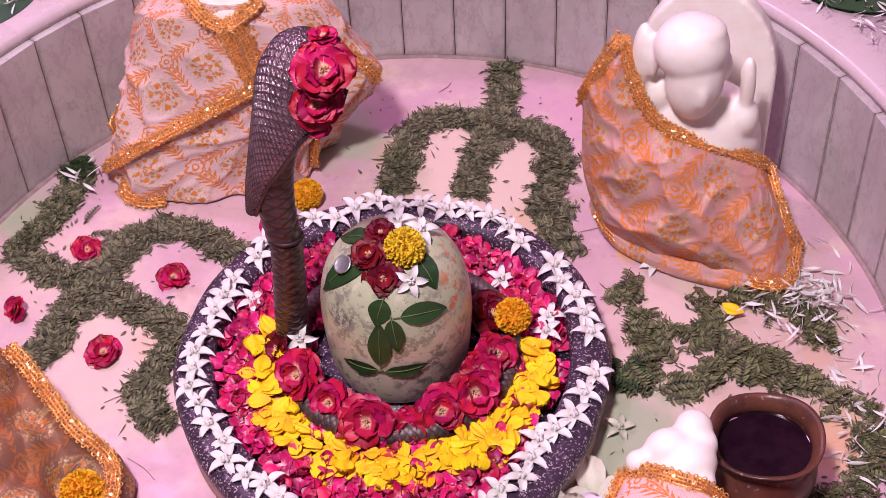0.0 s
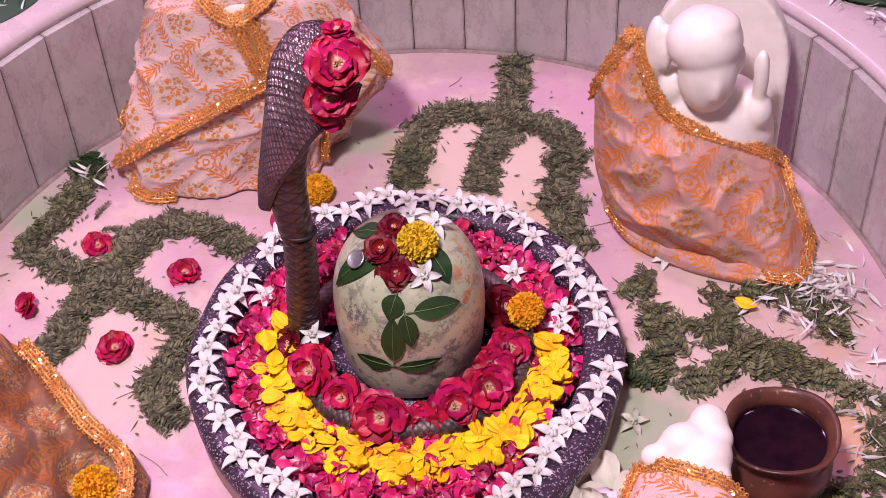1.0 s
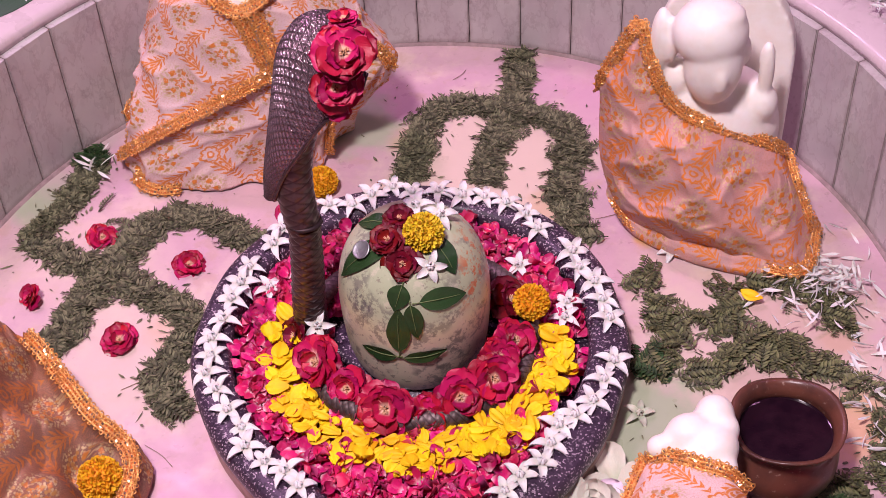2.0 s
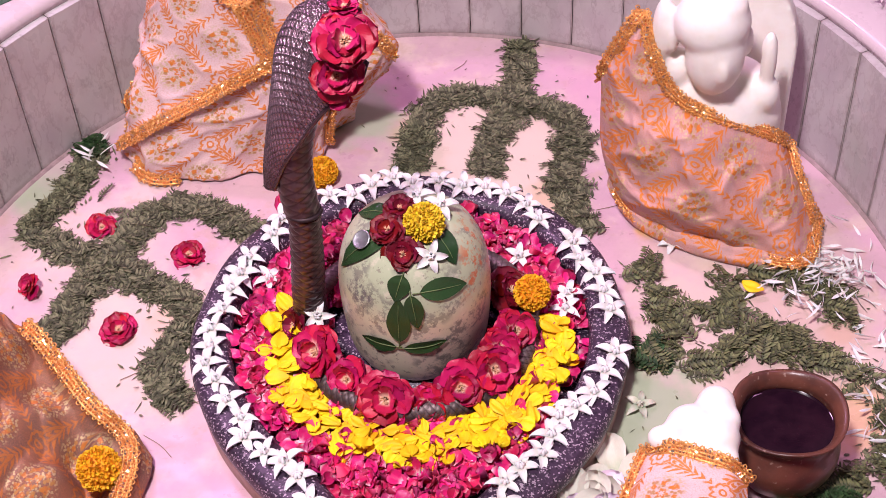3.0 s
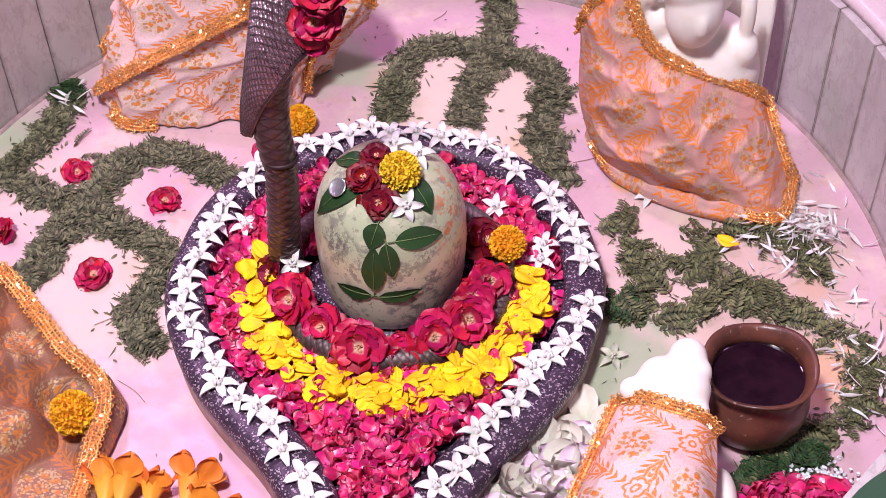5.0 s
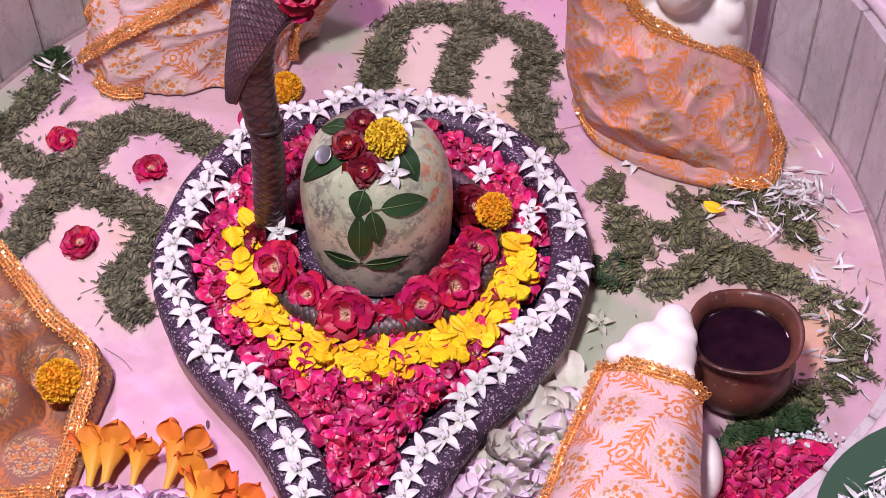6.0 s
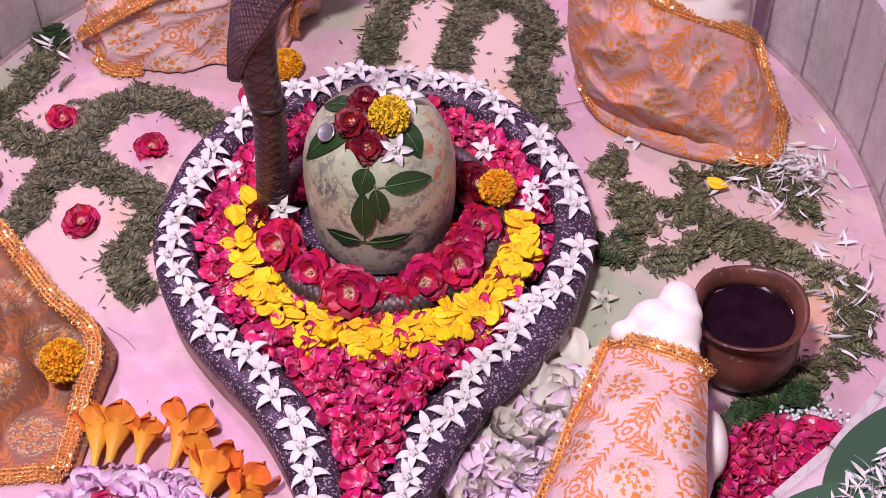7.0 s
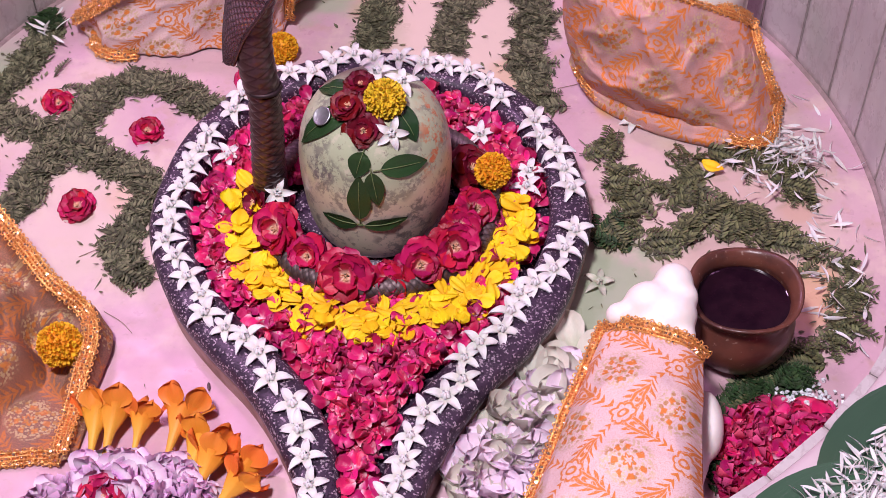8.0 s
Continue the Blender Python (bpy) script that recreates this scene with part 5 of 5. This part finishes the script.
def figure_back():
    """Seated figure wrapped to the neck in brocade, by the back wall."""
    blob("statue", [((-0.235, 0.45, 0.10), (0.10, 0.08, 0.11)), ((-0.225, 0.44, 0.22), (0.055, 0.045, 0.06)), ((-0.222, 0.425, 0.315), (0.040, 0.036, 0.045)), ((-0.222, 0.410, 0.268), (0.050, 0.036, 0.035))], WHITE_STONE, 0.006, "pale marble seated statue wrapped to the neck in brocade", "statue")
    ob = thing("brocade_wrap", "pale pink brocade wrap, orange vines, gold lace, over seated statue", "cloth", "brocade wraps")
    rings = [  # height, middle, half widths
        (0.004, -0.266, 0.44, 0.146, 0.118), (0.04, -0.258, 0.44, 0.152, 0.114), (0.07, -0.247, 0.44, 0.155, 0.108), (0.14, -0.222, 0.44, 0.166, 0.096), (0.175, -0.222, 0.442, 0.158, 0.088), (0.21, -0.223, 0.442, 0.143, 0.078), (0.262, -0.222, 0.44, 0.116, 0.062), (0.292, -0.222, 0.43, 0.058, 0.045)]
    R = spline(rings, 240)
    nu, nv = 260, 120

    def pos(w, v):
        z, cx, cy, a, b = R[min(int(v * 239 + 0.5), 239)]
        f = 1 + (0.05 * math.sin(5 * w + 4 * v) + 0.03 * math.sin(11 * w - 5 * v + 1)) * (1 - v) + 0.04 * noise.noise(Vector((math.cos(w) * 2, math.sin(w) * 2, v * 3)))
        deg = (math.degrees(w) + 540) % 360 - 180
        hem_at = 0.03 + 0.51 * min(1, max(0, (deg + 164) / 84)) if deg < -20 else 0.5
        over = 1 / (1 + math.exp(-(v - hem_at + 0.03) * 90)) if deg < -20 else 0.5
        crease = (1 - abs(noise.noise(Vector((math.cos(w) * 1.6 + v, math.sin(w) * 1.6 - v, v * 4.0 + 2)))) * 2) ** 3 + 0.5 * (1 - abs(noise.noise(Vector((math.cos(w) * 3.4 - v, math.sin(w) * 3.4 + 2 * v, v * 7.0 + 5)))) * 2) ** 4
        f += 0.05 * over + 0.075 * (crease - 0.5) * (1 - 0.6 * v)
        p = np.array((cx + a * f * math.cos(w), cy + b * f * math.sin(w), z))
        for c, d, s in (((-0.40, 0.36, 0.03), (-0.02, -0.035, 0.0), 0.06), ((-0.06, 0.43, 0.14), (0.016, -0.01, 0.0), 0.04)):
            p = p + np.array(d) * math.exp(-np.sum((p - np.array(c)) ** 2) / (2 * s * s))
        return p
    P = np.array([pos(2 * math.pi * i / nu + math.pi / 2, j / (nv - 1)) for j in range(nv) for i in range(nu)])
    uv = np.array([(0.85 * i / nu, 0.36 * j / (nv - 1)) for j in range(nv) for i in range(nu)])
    thick(part("fabric", cloth_mesh(P, uv, nu, nv, BROCADE, True), BROCADE, ob))
    A = math.radians
    lift = lambda w, v: pos(A(w), v) + np.array((0.004 * math.cos(A(w)), 0.004 * math.sin(A(w)), 0.002))
    for k, pts in enumerate(([(-164, 0.03), (-148, 0.14), (-125, 0.29), (-100, 0.44), (-80, 0.54)], [(-80, 0.54), (-88, 0.72), (-94, 0.82)], [(-140, 1.0), (-118, 0.94), (-94, 0.82), (-72, 0.92), (-50, 1.0)], [(-76, 0.58), (-80, 0.74), (-86, 0.84)],
                             [(-30, 0.66), (-22, 0.55), (-16, 0.44)], [(-168, 0.32), (-172, 0.18), (-168, 0.05)], [(-40, 0.30), (-34, 0.15), (-30, 0.03)], [(-146, 0.015), (-132, 0.006), (-116, 0.004)])):
        trim(ob, [lift(*q) for q in spline(pts, 14)], 0.016, k)


def figure_right():
    """Marble figure with an arched back plate, brocade round its lap."""
    arch = [(-0.0915, 0.0), (-0.0915, 0.20)] + [(-0.0915 * math.cos(w), 0.20 + 0.125 * math.sin(w)) for w in np.linspace(0.15, math.pi - 0.15, 14)] + [(0.0915, 0.20), (0.0915, 0.0)]
    blob("statue", [((0.371, 0.264, 0.302), (0.047, 0.044, 0.044)), ((0.377, 0.255, 0.260), (0.037, 0.037, 0.058)), ((0.383, 0.221, 0.256), (0.009, 0.008, 0.018)),
                    ((0.376, 0.262, 0.328), (0.036, 0.030, 0.016)), ((0.326, 0.272, 0.272), (0.008, 0.012, 0.022)), ((0.417, 0.270, 0.268), (0.008, 0.012, 0.022)), ((0.390, 0.290, 0.178), (0.072, 0.046, 0.048)), ((0.400, 0.290, 0.13), (0.078, 0.06, 0.09)),
                    ((0.316, 0.288, 0.272), (0.015, 0.020, 0.050)), ((0.338, 0.285, 0.215), (0.022, 0.022, 0.030)), ((0.446, 0.264, 0.236), (0.010, 0.012, 0.046)), ((0.445, 0.266, 0.258), (0.010, 0.010, 0.026)), ((0.446, 0.266, 0.188), (0.020, 0.022, 0.028)), ((0.40, 0.26, 0.05), (0.10, 0.07, 0.05))],
         WHITE_STONE, 0.0036, "white marble seated statue with an arched back plate, worn face", "statue", [(Matrix.Translation((0.404, 0.345, 0.0)) @ Matrix.Rotation(math.radians(-14), 4, "Z") @ Matrix.Rotation(math.radians(-4), 4, "X"), arch, 0.03)])
    ob = thing("brocade_wrap", "pink brocade wrap, darkened as if shaded, slipping off a marble statue", "cloth", "brocade wraps")
    nu, nv = 170, 120
    pos, P, uv = sheet([(0.290, 0.30, 0.292), (0.306, 0.272, 0.240), (0.33, 0.255, 0.200), (0.37, 0.245, 0.175), (0.42, 0.245, 0.155), (0.465, 0.25, 0.130), (0.487, 0.27, 0.10)],
                       [(0.245, 0.32, 0.17), (0.248, 0.285, 0.075), (0.285, 0.235, 0.010), (0.35, 0.185, 0.008), (0.43, 0.155, 0.008), (0.50, 0.135, 0.010), (0.53, 0.215, 0.008)], nu, nv, (-0.015, -0.035, 0.030), 0.006, 3, [((0.40, 0.19, 0.03), (0.0, 0.012, 0.0), 0.03), ((0.31, 0.25, 0.16), (0.0, 0.012, -0.012), 0.02), ((0.44, 0.20, 0.07), (0.0, 0.012, -0.014), 0.03), ((0.345, 0.235, 0.155), (0.0, 0.016, -0.016), 0.014), ((0.30, 0.26, 0.12), (-0.008, -0.012, 0.006), 0.02)], 0.022)
    thick(part("fabric", cloth_mesh(P, uv, nu, nv, BROCADE_HALF_SHADE), BROCADE_HALF_SHADE, ob))
    top = [(0.262, 0.285, 0.055), (0.295, 0.235, 0.026), (0.355, 0.19, 0.022), (0.43, 0.16, 0.022), (0.49, 0.145, 0.02)]
    low = [(0.254, 0.268, 0.030), (0.288, 0.216, 0.004), (0.352, 0.168, 0.003), (0.43, 0.138, 0.003), (0.496, 0.128, 0.003)]
    pos2, P2, uv2 = sheet(top, low, nu, 18, (0.0, -0.006, 0.010), 0.004, 9)
    thick(part("under_layer", cloth_mesh(P2, uv2, nu, 18, BROCADE_HALF_SHADE), BROCADE_HALF_SHADE, ob, "lower fold of the wrap"))
    for k, (a, b) in enumerate((((0, 0.01), (1, 0.01)), ((1, 0.01), (1, 0.99)), ((0, 0.02), (0, 0.98)), ((0.3, 0.985), (1, 0.985)))):
        trim(ob, [pos(a[0] + (b[0] - a[0]) * t, a[1] + (b[1] - a[1]) * t) + np.array((0, -0.002, 0.003)) for t in np.linspace(0, 1, 14)], 0.014, 20 + k)


def figure_left():
    """Cloth heaped over a seated figure near the camera, a marigold in its fold."""
    blob("statue", [((-0.53, -0.17, 0.08), (0.045, 0.07, 0.09)), ((-0.51, -0.25, 0.03), (0.04, 0.08, 0.04))], WHITE_STONE, 0.006, "marble seated statue hidden under brocade", "statue")
    ob = thing("brocade_wrap", "pink brocade wrap, darkened as if shaded, gold lace, loosely folded", "cloth", "brocade wraps")
    nu, nv = 130, 110
    hem = [(-0.455, -0.045, 0.11), (-0.428, -0.067, 0.10), (-0.391, -0.107, 0.085), (-0.358, -0.141, 0.07), (-0.322, -0.162, 0.052), (-0.308, -0.191, 0.042), (-0.314, -0.232, 0.030), (-0.318, -0.263, 0.022), (-0.323, -0.305, 0.016), (-0.327, -0.343, 0.010)]
    pos, P, uv = sheet([(-0.52, -0.02, 0.17), (-0.50, -0.09, 0.19), (-0.49, -0.15, 0.18), (-0.48, -0.21, 0.15), (-0.475, -0.25, 0.12), (-0.47, -0.29, 0.085), (-0.465, -0.32, 0.05), (-0.46, -0.352, 0.022)],
                       hem, nu, nv, (0.004, 0.012, -0.080), 0.014, 7, [((-0.405, -0.225), (0.010, 0.0, 0.050), 0.024), ((-0.357, -0.166), (0.004, -0.006, 0.024), 0.013), ((-0.415, -0.150), (0.0, 0.0, 0.040), 0.020), ((-0.352, -0.207), (0.0, 0.0, -0.030), 0.017), ((-0.380, -0.180), (0.0, 0.0, -0.035), 0.012), ((-0.375, -0.275), (0.0, 0.0, -0.02), 0.02), ((-0.41, -0.31), (0.0, 0.0, 0.02), 0.018)], 0.020)
    thick(part("fabric", cloth_mesh(P, uv, nu, nv, BROCADE_SHADE), BROCADE_SHADE, ob))
    low = [(x + 0.010, y + 0.004, 0.003 if z < 0.07 else z - 0.05) for x, y, z in hem]
    pos2, P2, uv2 = sheet(hem, low, nu, 14, (0.006, 0.004, 0.0), 0.003, 8)
    thick(part("hem_fold", cloth_mesh(P2, uv2, nu, 14, BROCADE_SHADE), BROCADE_SHADE, ob))
    trim(ob, [pos(t, 0.985) + np.array((0, 0, 0.003)) for t in np.linspace(0.02, 0.98, 24)], 0.017, 31)
    trim(ob, [pos(0.985, t) + np.array((0, 0, 0.003)) for t in np.linspace(0.99, 0.2, 16)], 0.015, 32)


def bull():
    blob("bull_statue", [((0.342, -0.194, 0.134), (0.022, 0.022, 0.022)), ((0.314, -0.218, 0.128), (0.028, 0.024, 0.026)), ((0.338, -0.232, 0.126), (0.027, 0.028, 0.025)), ((0.282, -0.230, 0.124), (0.016, 0.014, 0.014)), ((0.346, -0.258, 0.122), (0.016, 0.015, 0.015)), ((0.352, -0.212, 0.130), (0.016, 0.017, 0.018)), ((0.322, -0.250, 0.126), (0.016, 0.014, 0.014)), ((0.30, -0.34, 0.06), (0.06, 0.12, 0.06)), ((0.32, -0.24, 0.08), (0.04, 0.05, 0.06)),
                         ((0.378, -0.31, 0.03), (0.018, 0.04, 0.035)), ((0.31, -0.30, 0.02), (0.075, 0.13, 0.025))], WHITE_STONE, 0.004, "small white marble reclining bull statue, draped in brocade", "statue")
    ob = thing("brocade_wrap", "pale pink brocade cover with gold lace over a bull statue", "cloth", "brocade wraps")
    nu, nv = 100, 90
    pos, P, uv = sheet([(0.268, -0.232, 0.100), (0.274, -0.236, 0.112), (0.294, -0.244, 0.126), (0.32, -0.258, 0.132), (0.35, -0.268, 0.128), (0.368, -0.275, 0.110)],
                       [(0.168, -0.45, 0.03), (0.19, -0.47, 0.09), (0.24, -0.48, 0.12), (0.29, -0.485, 0.125), (0.33, -0.48, 0.12), (0.352, -0.48, 0.09)], nu, nv, (-0.005, 0.0, 0.012), 0.004, 12, (), 0.006)
    thick(part("fabric", cloth_mesh(P, uv, nu, nv, BROCADE), BROCADE, ob))
    trim(ob, [pos(t, 0.01) + np.array((0, 0, 0.003)) for t in np.linspace(0, 1, 14)], 0.013, 41)
    trim(ob, [pos(0.012, t) + np.array((0, 0, 0.003)) for t in np.linspace(0, 1, 14)], 0.018, 42)


figure_back()
figure_right()
figure_left()
bull()


# ---- clay pot ----
def clay_pot():
    ob = thing("clay_pot", "brown fired clay pot with an uneven lip, filled with dark liquid", "pot", m=pose(0.426, -0.180, 0.0))
    prof = spline([(0.001, 0.0), (0.036, 0.001), (0.050, 0.012), (0.0605, 0.035), (0.062, 0.055), (0.057, 0.074), (0.0545, 0.085), (0.058, 0.096), (0.0635, 0.103), (0.0625, 0.106), (0.056, 0.101), (0.051, 0.090), (0.053, 0.070), (0.045, 0.02), (0.001, 0.015)], 70)
    v, f = lathe(prof, 72)
    v = [(x * (1 + 0.018 * math.sin(2 * math.atan2(y, x) + 0.6)), y, z + (0.004 * math.sin(3 * math.atan2(y, x)) if z > 0.08 else 0)) for x, y, z in v]
    part("bowl", mesh_of("bowl", v, f, CLAY), CLAY, ob)
    v, f = lathe([(0.0525, 0.082), (0.051, 0.0812), (0.03, 0.081), (0.0005, 0.081)], 64)
    part("liquid", mesh_of("liquid", v, f, DARK_WATER), DARK_WATER, ob, "dark glossy liquid")


clay_pot()


# ---- flower heaps in front ----
TRUMPETS = ((-0.293, -0.343, 0.0, 0.075), (-0.278, -0.343, -0.1, 0.08), (-0.247, -0.339, -0.15, 0.062), (-0.210, -0.343, -0.2, 0.082), (-0.186, -0.380, -0.25, 0.08), (-0.176, -0.396, -0.35, 0.075), (-0.148, -0.404, -0.5, 0.078), (-0.157, -0.414, -0.7, 0.07))


def trumpet_flower(p, yaw, pitch, size, k):
    """An orange trumpet flower: a flaring tube with five lobes."""
    ob = thing("trumpet_flower", "orange trumpet-shaped flower with yellow throat on the floor", "flower", "trumpet flowers", Matrix.Translation(p) @ Matrix.Rotation(yaw, 4, "Z") @ Matrix.Rotation(pitch, 4, "X") @ Matrix.Scale(size / 0.075, 4))
    prof = [(0.0025, 0.0), (0.0035, 0.012), (0.006, 0.03), (0.0115, 0.043), (0.0155, 0.053), (0.018, 0.057)]
    n = 20
    verts, uv = [], []
    for j, (r, y) in enumerate(prof):
        for i in range(n):
            w = 2 * math.pi * i / n
            rr = r * (1 + 0.10 * math.cos(5 * w) * j / 5)
            verts.append((rr * math.cos(w), y, rr * math.sin(w)))
            uv.append((i / n, 0.75 * j / 5))
    throat = part("tube", mesh_of("tube", verts, grid_faces(n, len(prof), True), TRUMPET, uv), TRUMPET, ob, "orange to yellow flower tube")
    v, f, u = petal_shape(0.026, 0.032, 0.16, -0.25, 8, 8, 0.5, 0.09, k, True)
    u[:, 1] = 0.75 + 0.25 * u[:, 1]
    me = mesh_of("lobe", v, f, TRUMPET, u)
    for i in range(5):
        w = 2 * math.pi * i / 5 + 0.3 * k
        part("lobe", me, TRUMPET, ob, m=Matrix.Rotation(w, 4, "Y") @ Matrix.Translation((0, 0.053, 0.013)) @ Matrix.Rotation(math.radians(42 + 9 * ((i * 7 + k) % 3)), 4, "X"))
    a, b = tube([(0, -0.006, 0), (0, 0.0, 0), (0, 0.004, 0)], [0.002, 0.0035, 0.003], 8)
    part("calyx", mesh_of("calyx", a, b, STEM), STEM, throat, "small green calyx")


for k, (x, y, yaw, s) in enumerate(TRUMPETS):
    trumpet_flower((x, y, 0.014), yaw, 0.15 + 0.06 * (k % 3), s, k)


def heap_petals(name, mat, n, cx, cy, sx, sy, h, size, label, category, seed, keep=None, flat=1.0):
    rng = random.Random(seed)
    shapes = [petal_shape(size * rnd(rng, 0.8, 1.2), size * rnd(rng, 0.8, 1.2), rnd(rng, 0.1, 0.4), rnd(rng, 0, 0.25), 5, 6, rnd(rng, 0.5, 0.65), 0.06, s, True) for s in range(7)]
    poses = []
    while len(poses) < n:
        a, r = rng.random() * 6.3, math.sqrt(rng.random())
        x, y = cx + sx * r * math.cos(a), cy + sy * r * math.sin(a)
        if keep and not keep(x, y):
            continue
        poses.append(Matrix.Translation((x, y, 0.003 + h * (1 - r * r) * rng.random())) @ Matrix.Rotation(rng.random() * 6.3, 4, "Z") @ Matrix.Rotation(math.radians(rnd(rng, -15, 55) * flat), 4, "X") @ Matrix.Rotation(math.radians(rnd(rng, -30, 30) * flat), 4, "Y"))
    ob = part(name, scatter(name, shapes, poses, mat), mat)
    tagged(ob, label, category, kind="stuff")


OUTER = outline(OUT, 120)
free = lambda x, y: not in_poly(x, y, OUTER, 0.0) and np.min(np.hypot(OUTER[:, 0] - x, OUTER[:, 1] - y)) > 0.016
heap_petals("lilac_petals", LILAC, 420, -0.245, -0.418, 0.105, 0.072, 0.045, 0.029, "heap of lilac and violet petals on the floor", "petals", 51)
rose((-0.262, -0.412, 0.046), (0.1, -0.3, 1), 0.5, 0.05, "dark red rose head on a heap of lilac petals", "roses on the petal heap", 2)
heap_petals("pale_petals", PALE, 150, 0.175, -0.27, 0.075, 0.17, 0.012, 0.046, "pale green and cream petals strewn beside the base", "petals", 52, lambda x, y: free(x, y) and x - 0.12 < 0.9 * (y + 0.50), 0.35)
heap_petals("pink_petals", PINK_PALE, 300, 0.195, -0.36, 0.075, 0.13, 0.016, 0.046, "pale lilac-pink petals strewn beside the base", "petals", 56, lambda x, y: free(x, y) and np.min(np.hypot(OUTER[:, 0] - x, OUTER[:, 1] - y)) > 0.030, 0.35)
heap_petals("crimson_petals", LOOSE_ROSE, 360, 0.468, -0.335, 0.085, 0.062, 0.030, 0.024, "heap of crimson petals on the floor below the ledge", "petals", 53, lambda x, y: math.hypot(x, y - CY) < RW - 0.02)

limp = star_flower(frame_on((0.275, -0.09, 0.003), (0.1, -0.2, 1), 0.6), 1, "limp greenish white star flower in a wet patch of floor", "loose star flowers", 0.95)
for piece in limp.children:
    piece.data = piece.data.copy()
    piece.data.materials[0] = PALE


def small_things():
    v, f = tube([(0, -0.006, 0.002), (0, -0.003, 0.0026), (0, 0.003, 0.0026), (0, 0.006, 0.002)], [0.0004, 0.0018, 0.0018, 0.0004], 8)
    seed = plain("seed_husk", (0.10, 0.06, 0.07), (0.16, 0.10, 0.10), 300, 0.6, 0.3)
    ob = part("seed", mesh_of("seed", v, f, seed), seed, m=pose(-0.177, -0.239, 0, 0, 0, 8))
    tagged(ob, "small dark seed lying on the marble floor", "seed")
    # sugar crystals by the crimson petals
    rng = random.Random(61)
    sugar = plain("sugar", (0.72, 0.80, 0.82), (0.82, 0.86, 0.88), 200, 0.25, 0.3)
    shapes = []
    for k in range(4):
        c = [(x * rnd(rng, 0.7, 1.2), y * rnd(rng, 0.7, 1.2), z * rnd(rng, 0.7, 1.2)) for z in (0, 0.003) for x, y in ((-0.0018, -0.0018), (0.0018, -0.0018), (0.0018, 0.0018), (-0.0018, 0.0018))]
        shapes.append((np.array(c), [(3, 2, 1, 0), (4, 5, 6, 7), (0, 1, 5, 4), (1, 2, 6, 5), (2, 3, 7, 6), (3, 0, 4, 7)], np.zeros((8, 2))))
    poses = [Matrix.Translation((rng.gauss(0.500, 0.020), rng.gauss(-0.262, 0.012), 0.003 + 0.008 * rng.random())) @ Euler((rng.random() * 3, rng.random() * 3, rng.random() * 6)).to_matrix().to_4x4() for _ in range(110)]
    me = scatter("sugar_crystals", shapes, poses, sugar)
    me.polygons.foreach_set("use_smooth", np.zeros(len(me.polygons), bool))
    tagged(part("sugar_crystals", me, sugar), "small pale blue-white sugar crystals among the petals", "sugar", kind="stuff")
    # dry strands on the floor
    straw = plain("straw", (0.30, 0.22, 0.14), (0.22, 0.16, 0.10), 200, 0.7, 0.2)
    v, f, o = [], [], 0
    for x, y, a, ln in ((-0.36, -0.045, 0.6, 0.05), (-0.30, 0.06, 2.2, 0.04), (-0.27, -0.06, 1.1, 0.045), (-0.315, -0.13, -0.7, 0.05), (0.24, 0.25, 0.3, 0.03), (0.04, 0.56, 0.9, 0.03), (-0.285, -0.085, 0.2, 0.04)):
        p = spline([(x, y, 0.001), (x + ln * 0.5 * math.cos(a) + 0.004, y + ln * 0.5 * math.sin(a), 0.002), (x + ln * math.cos(a), y + ln * math.sin(a), 0.001)], 10)
        q, g = tube(p, 0.0005, 4)
        v += list(q)
        f += [tuple(i + o for i in k) for k in g]
        o += len(q)
    tagged(part("dry_strands", mesh_of("dry_strands", v, f, straw), straw), "few thin dry plant strands on the marble floor", "strands", kind="stuff")


small_things()
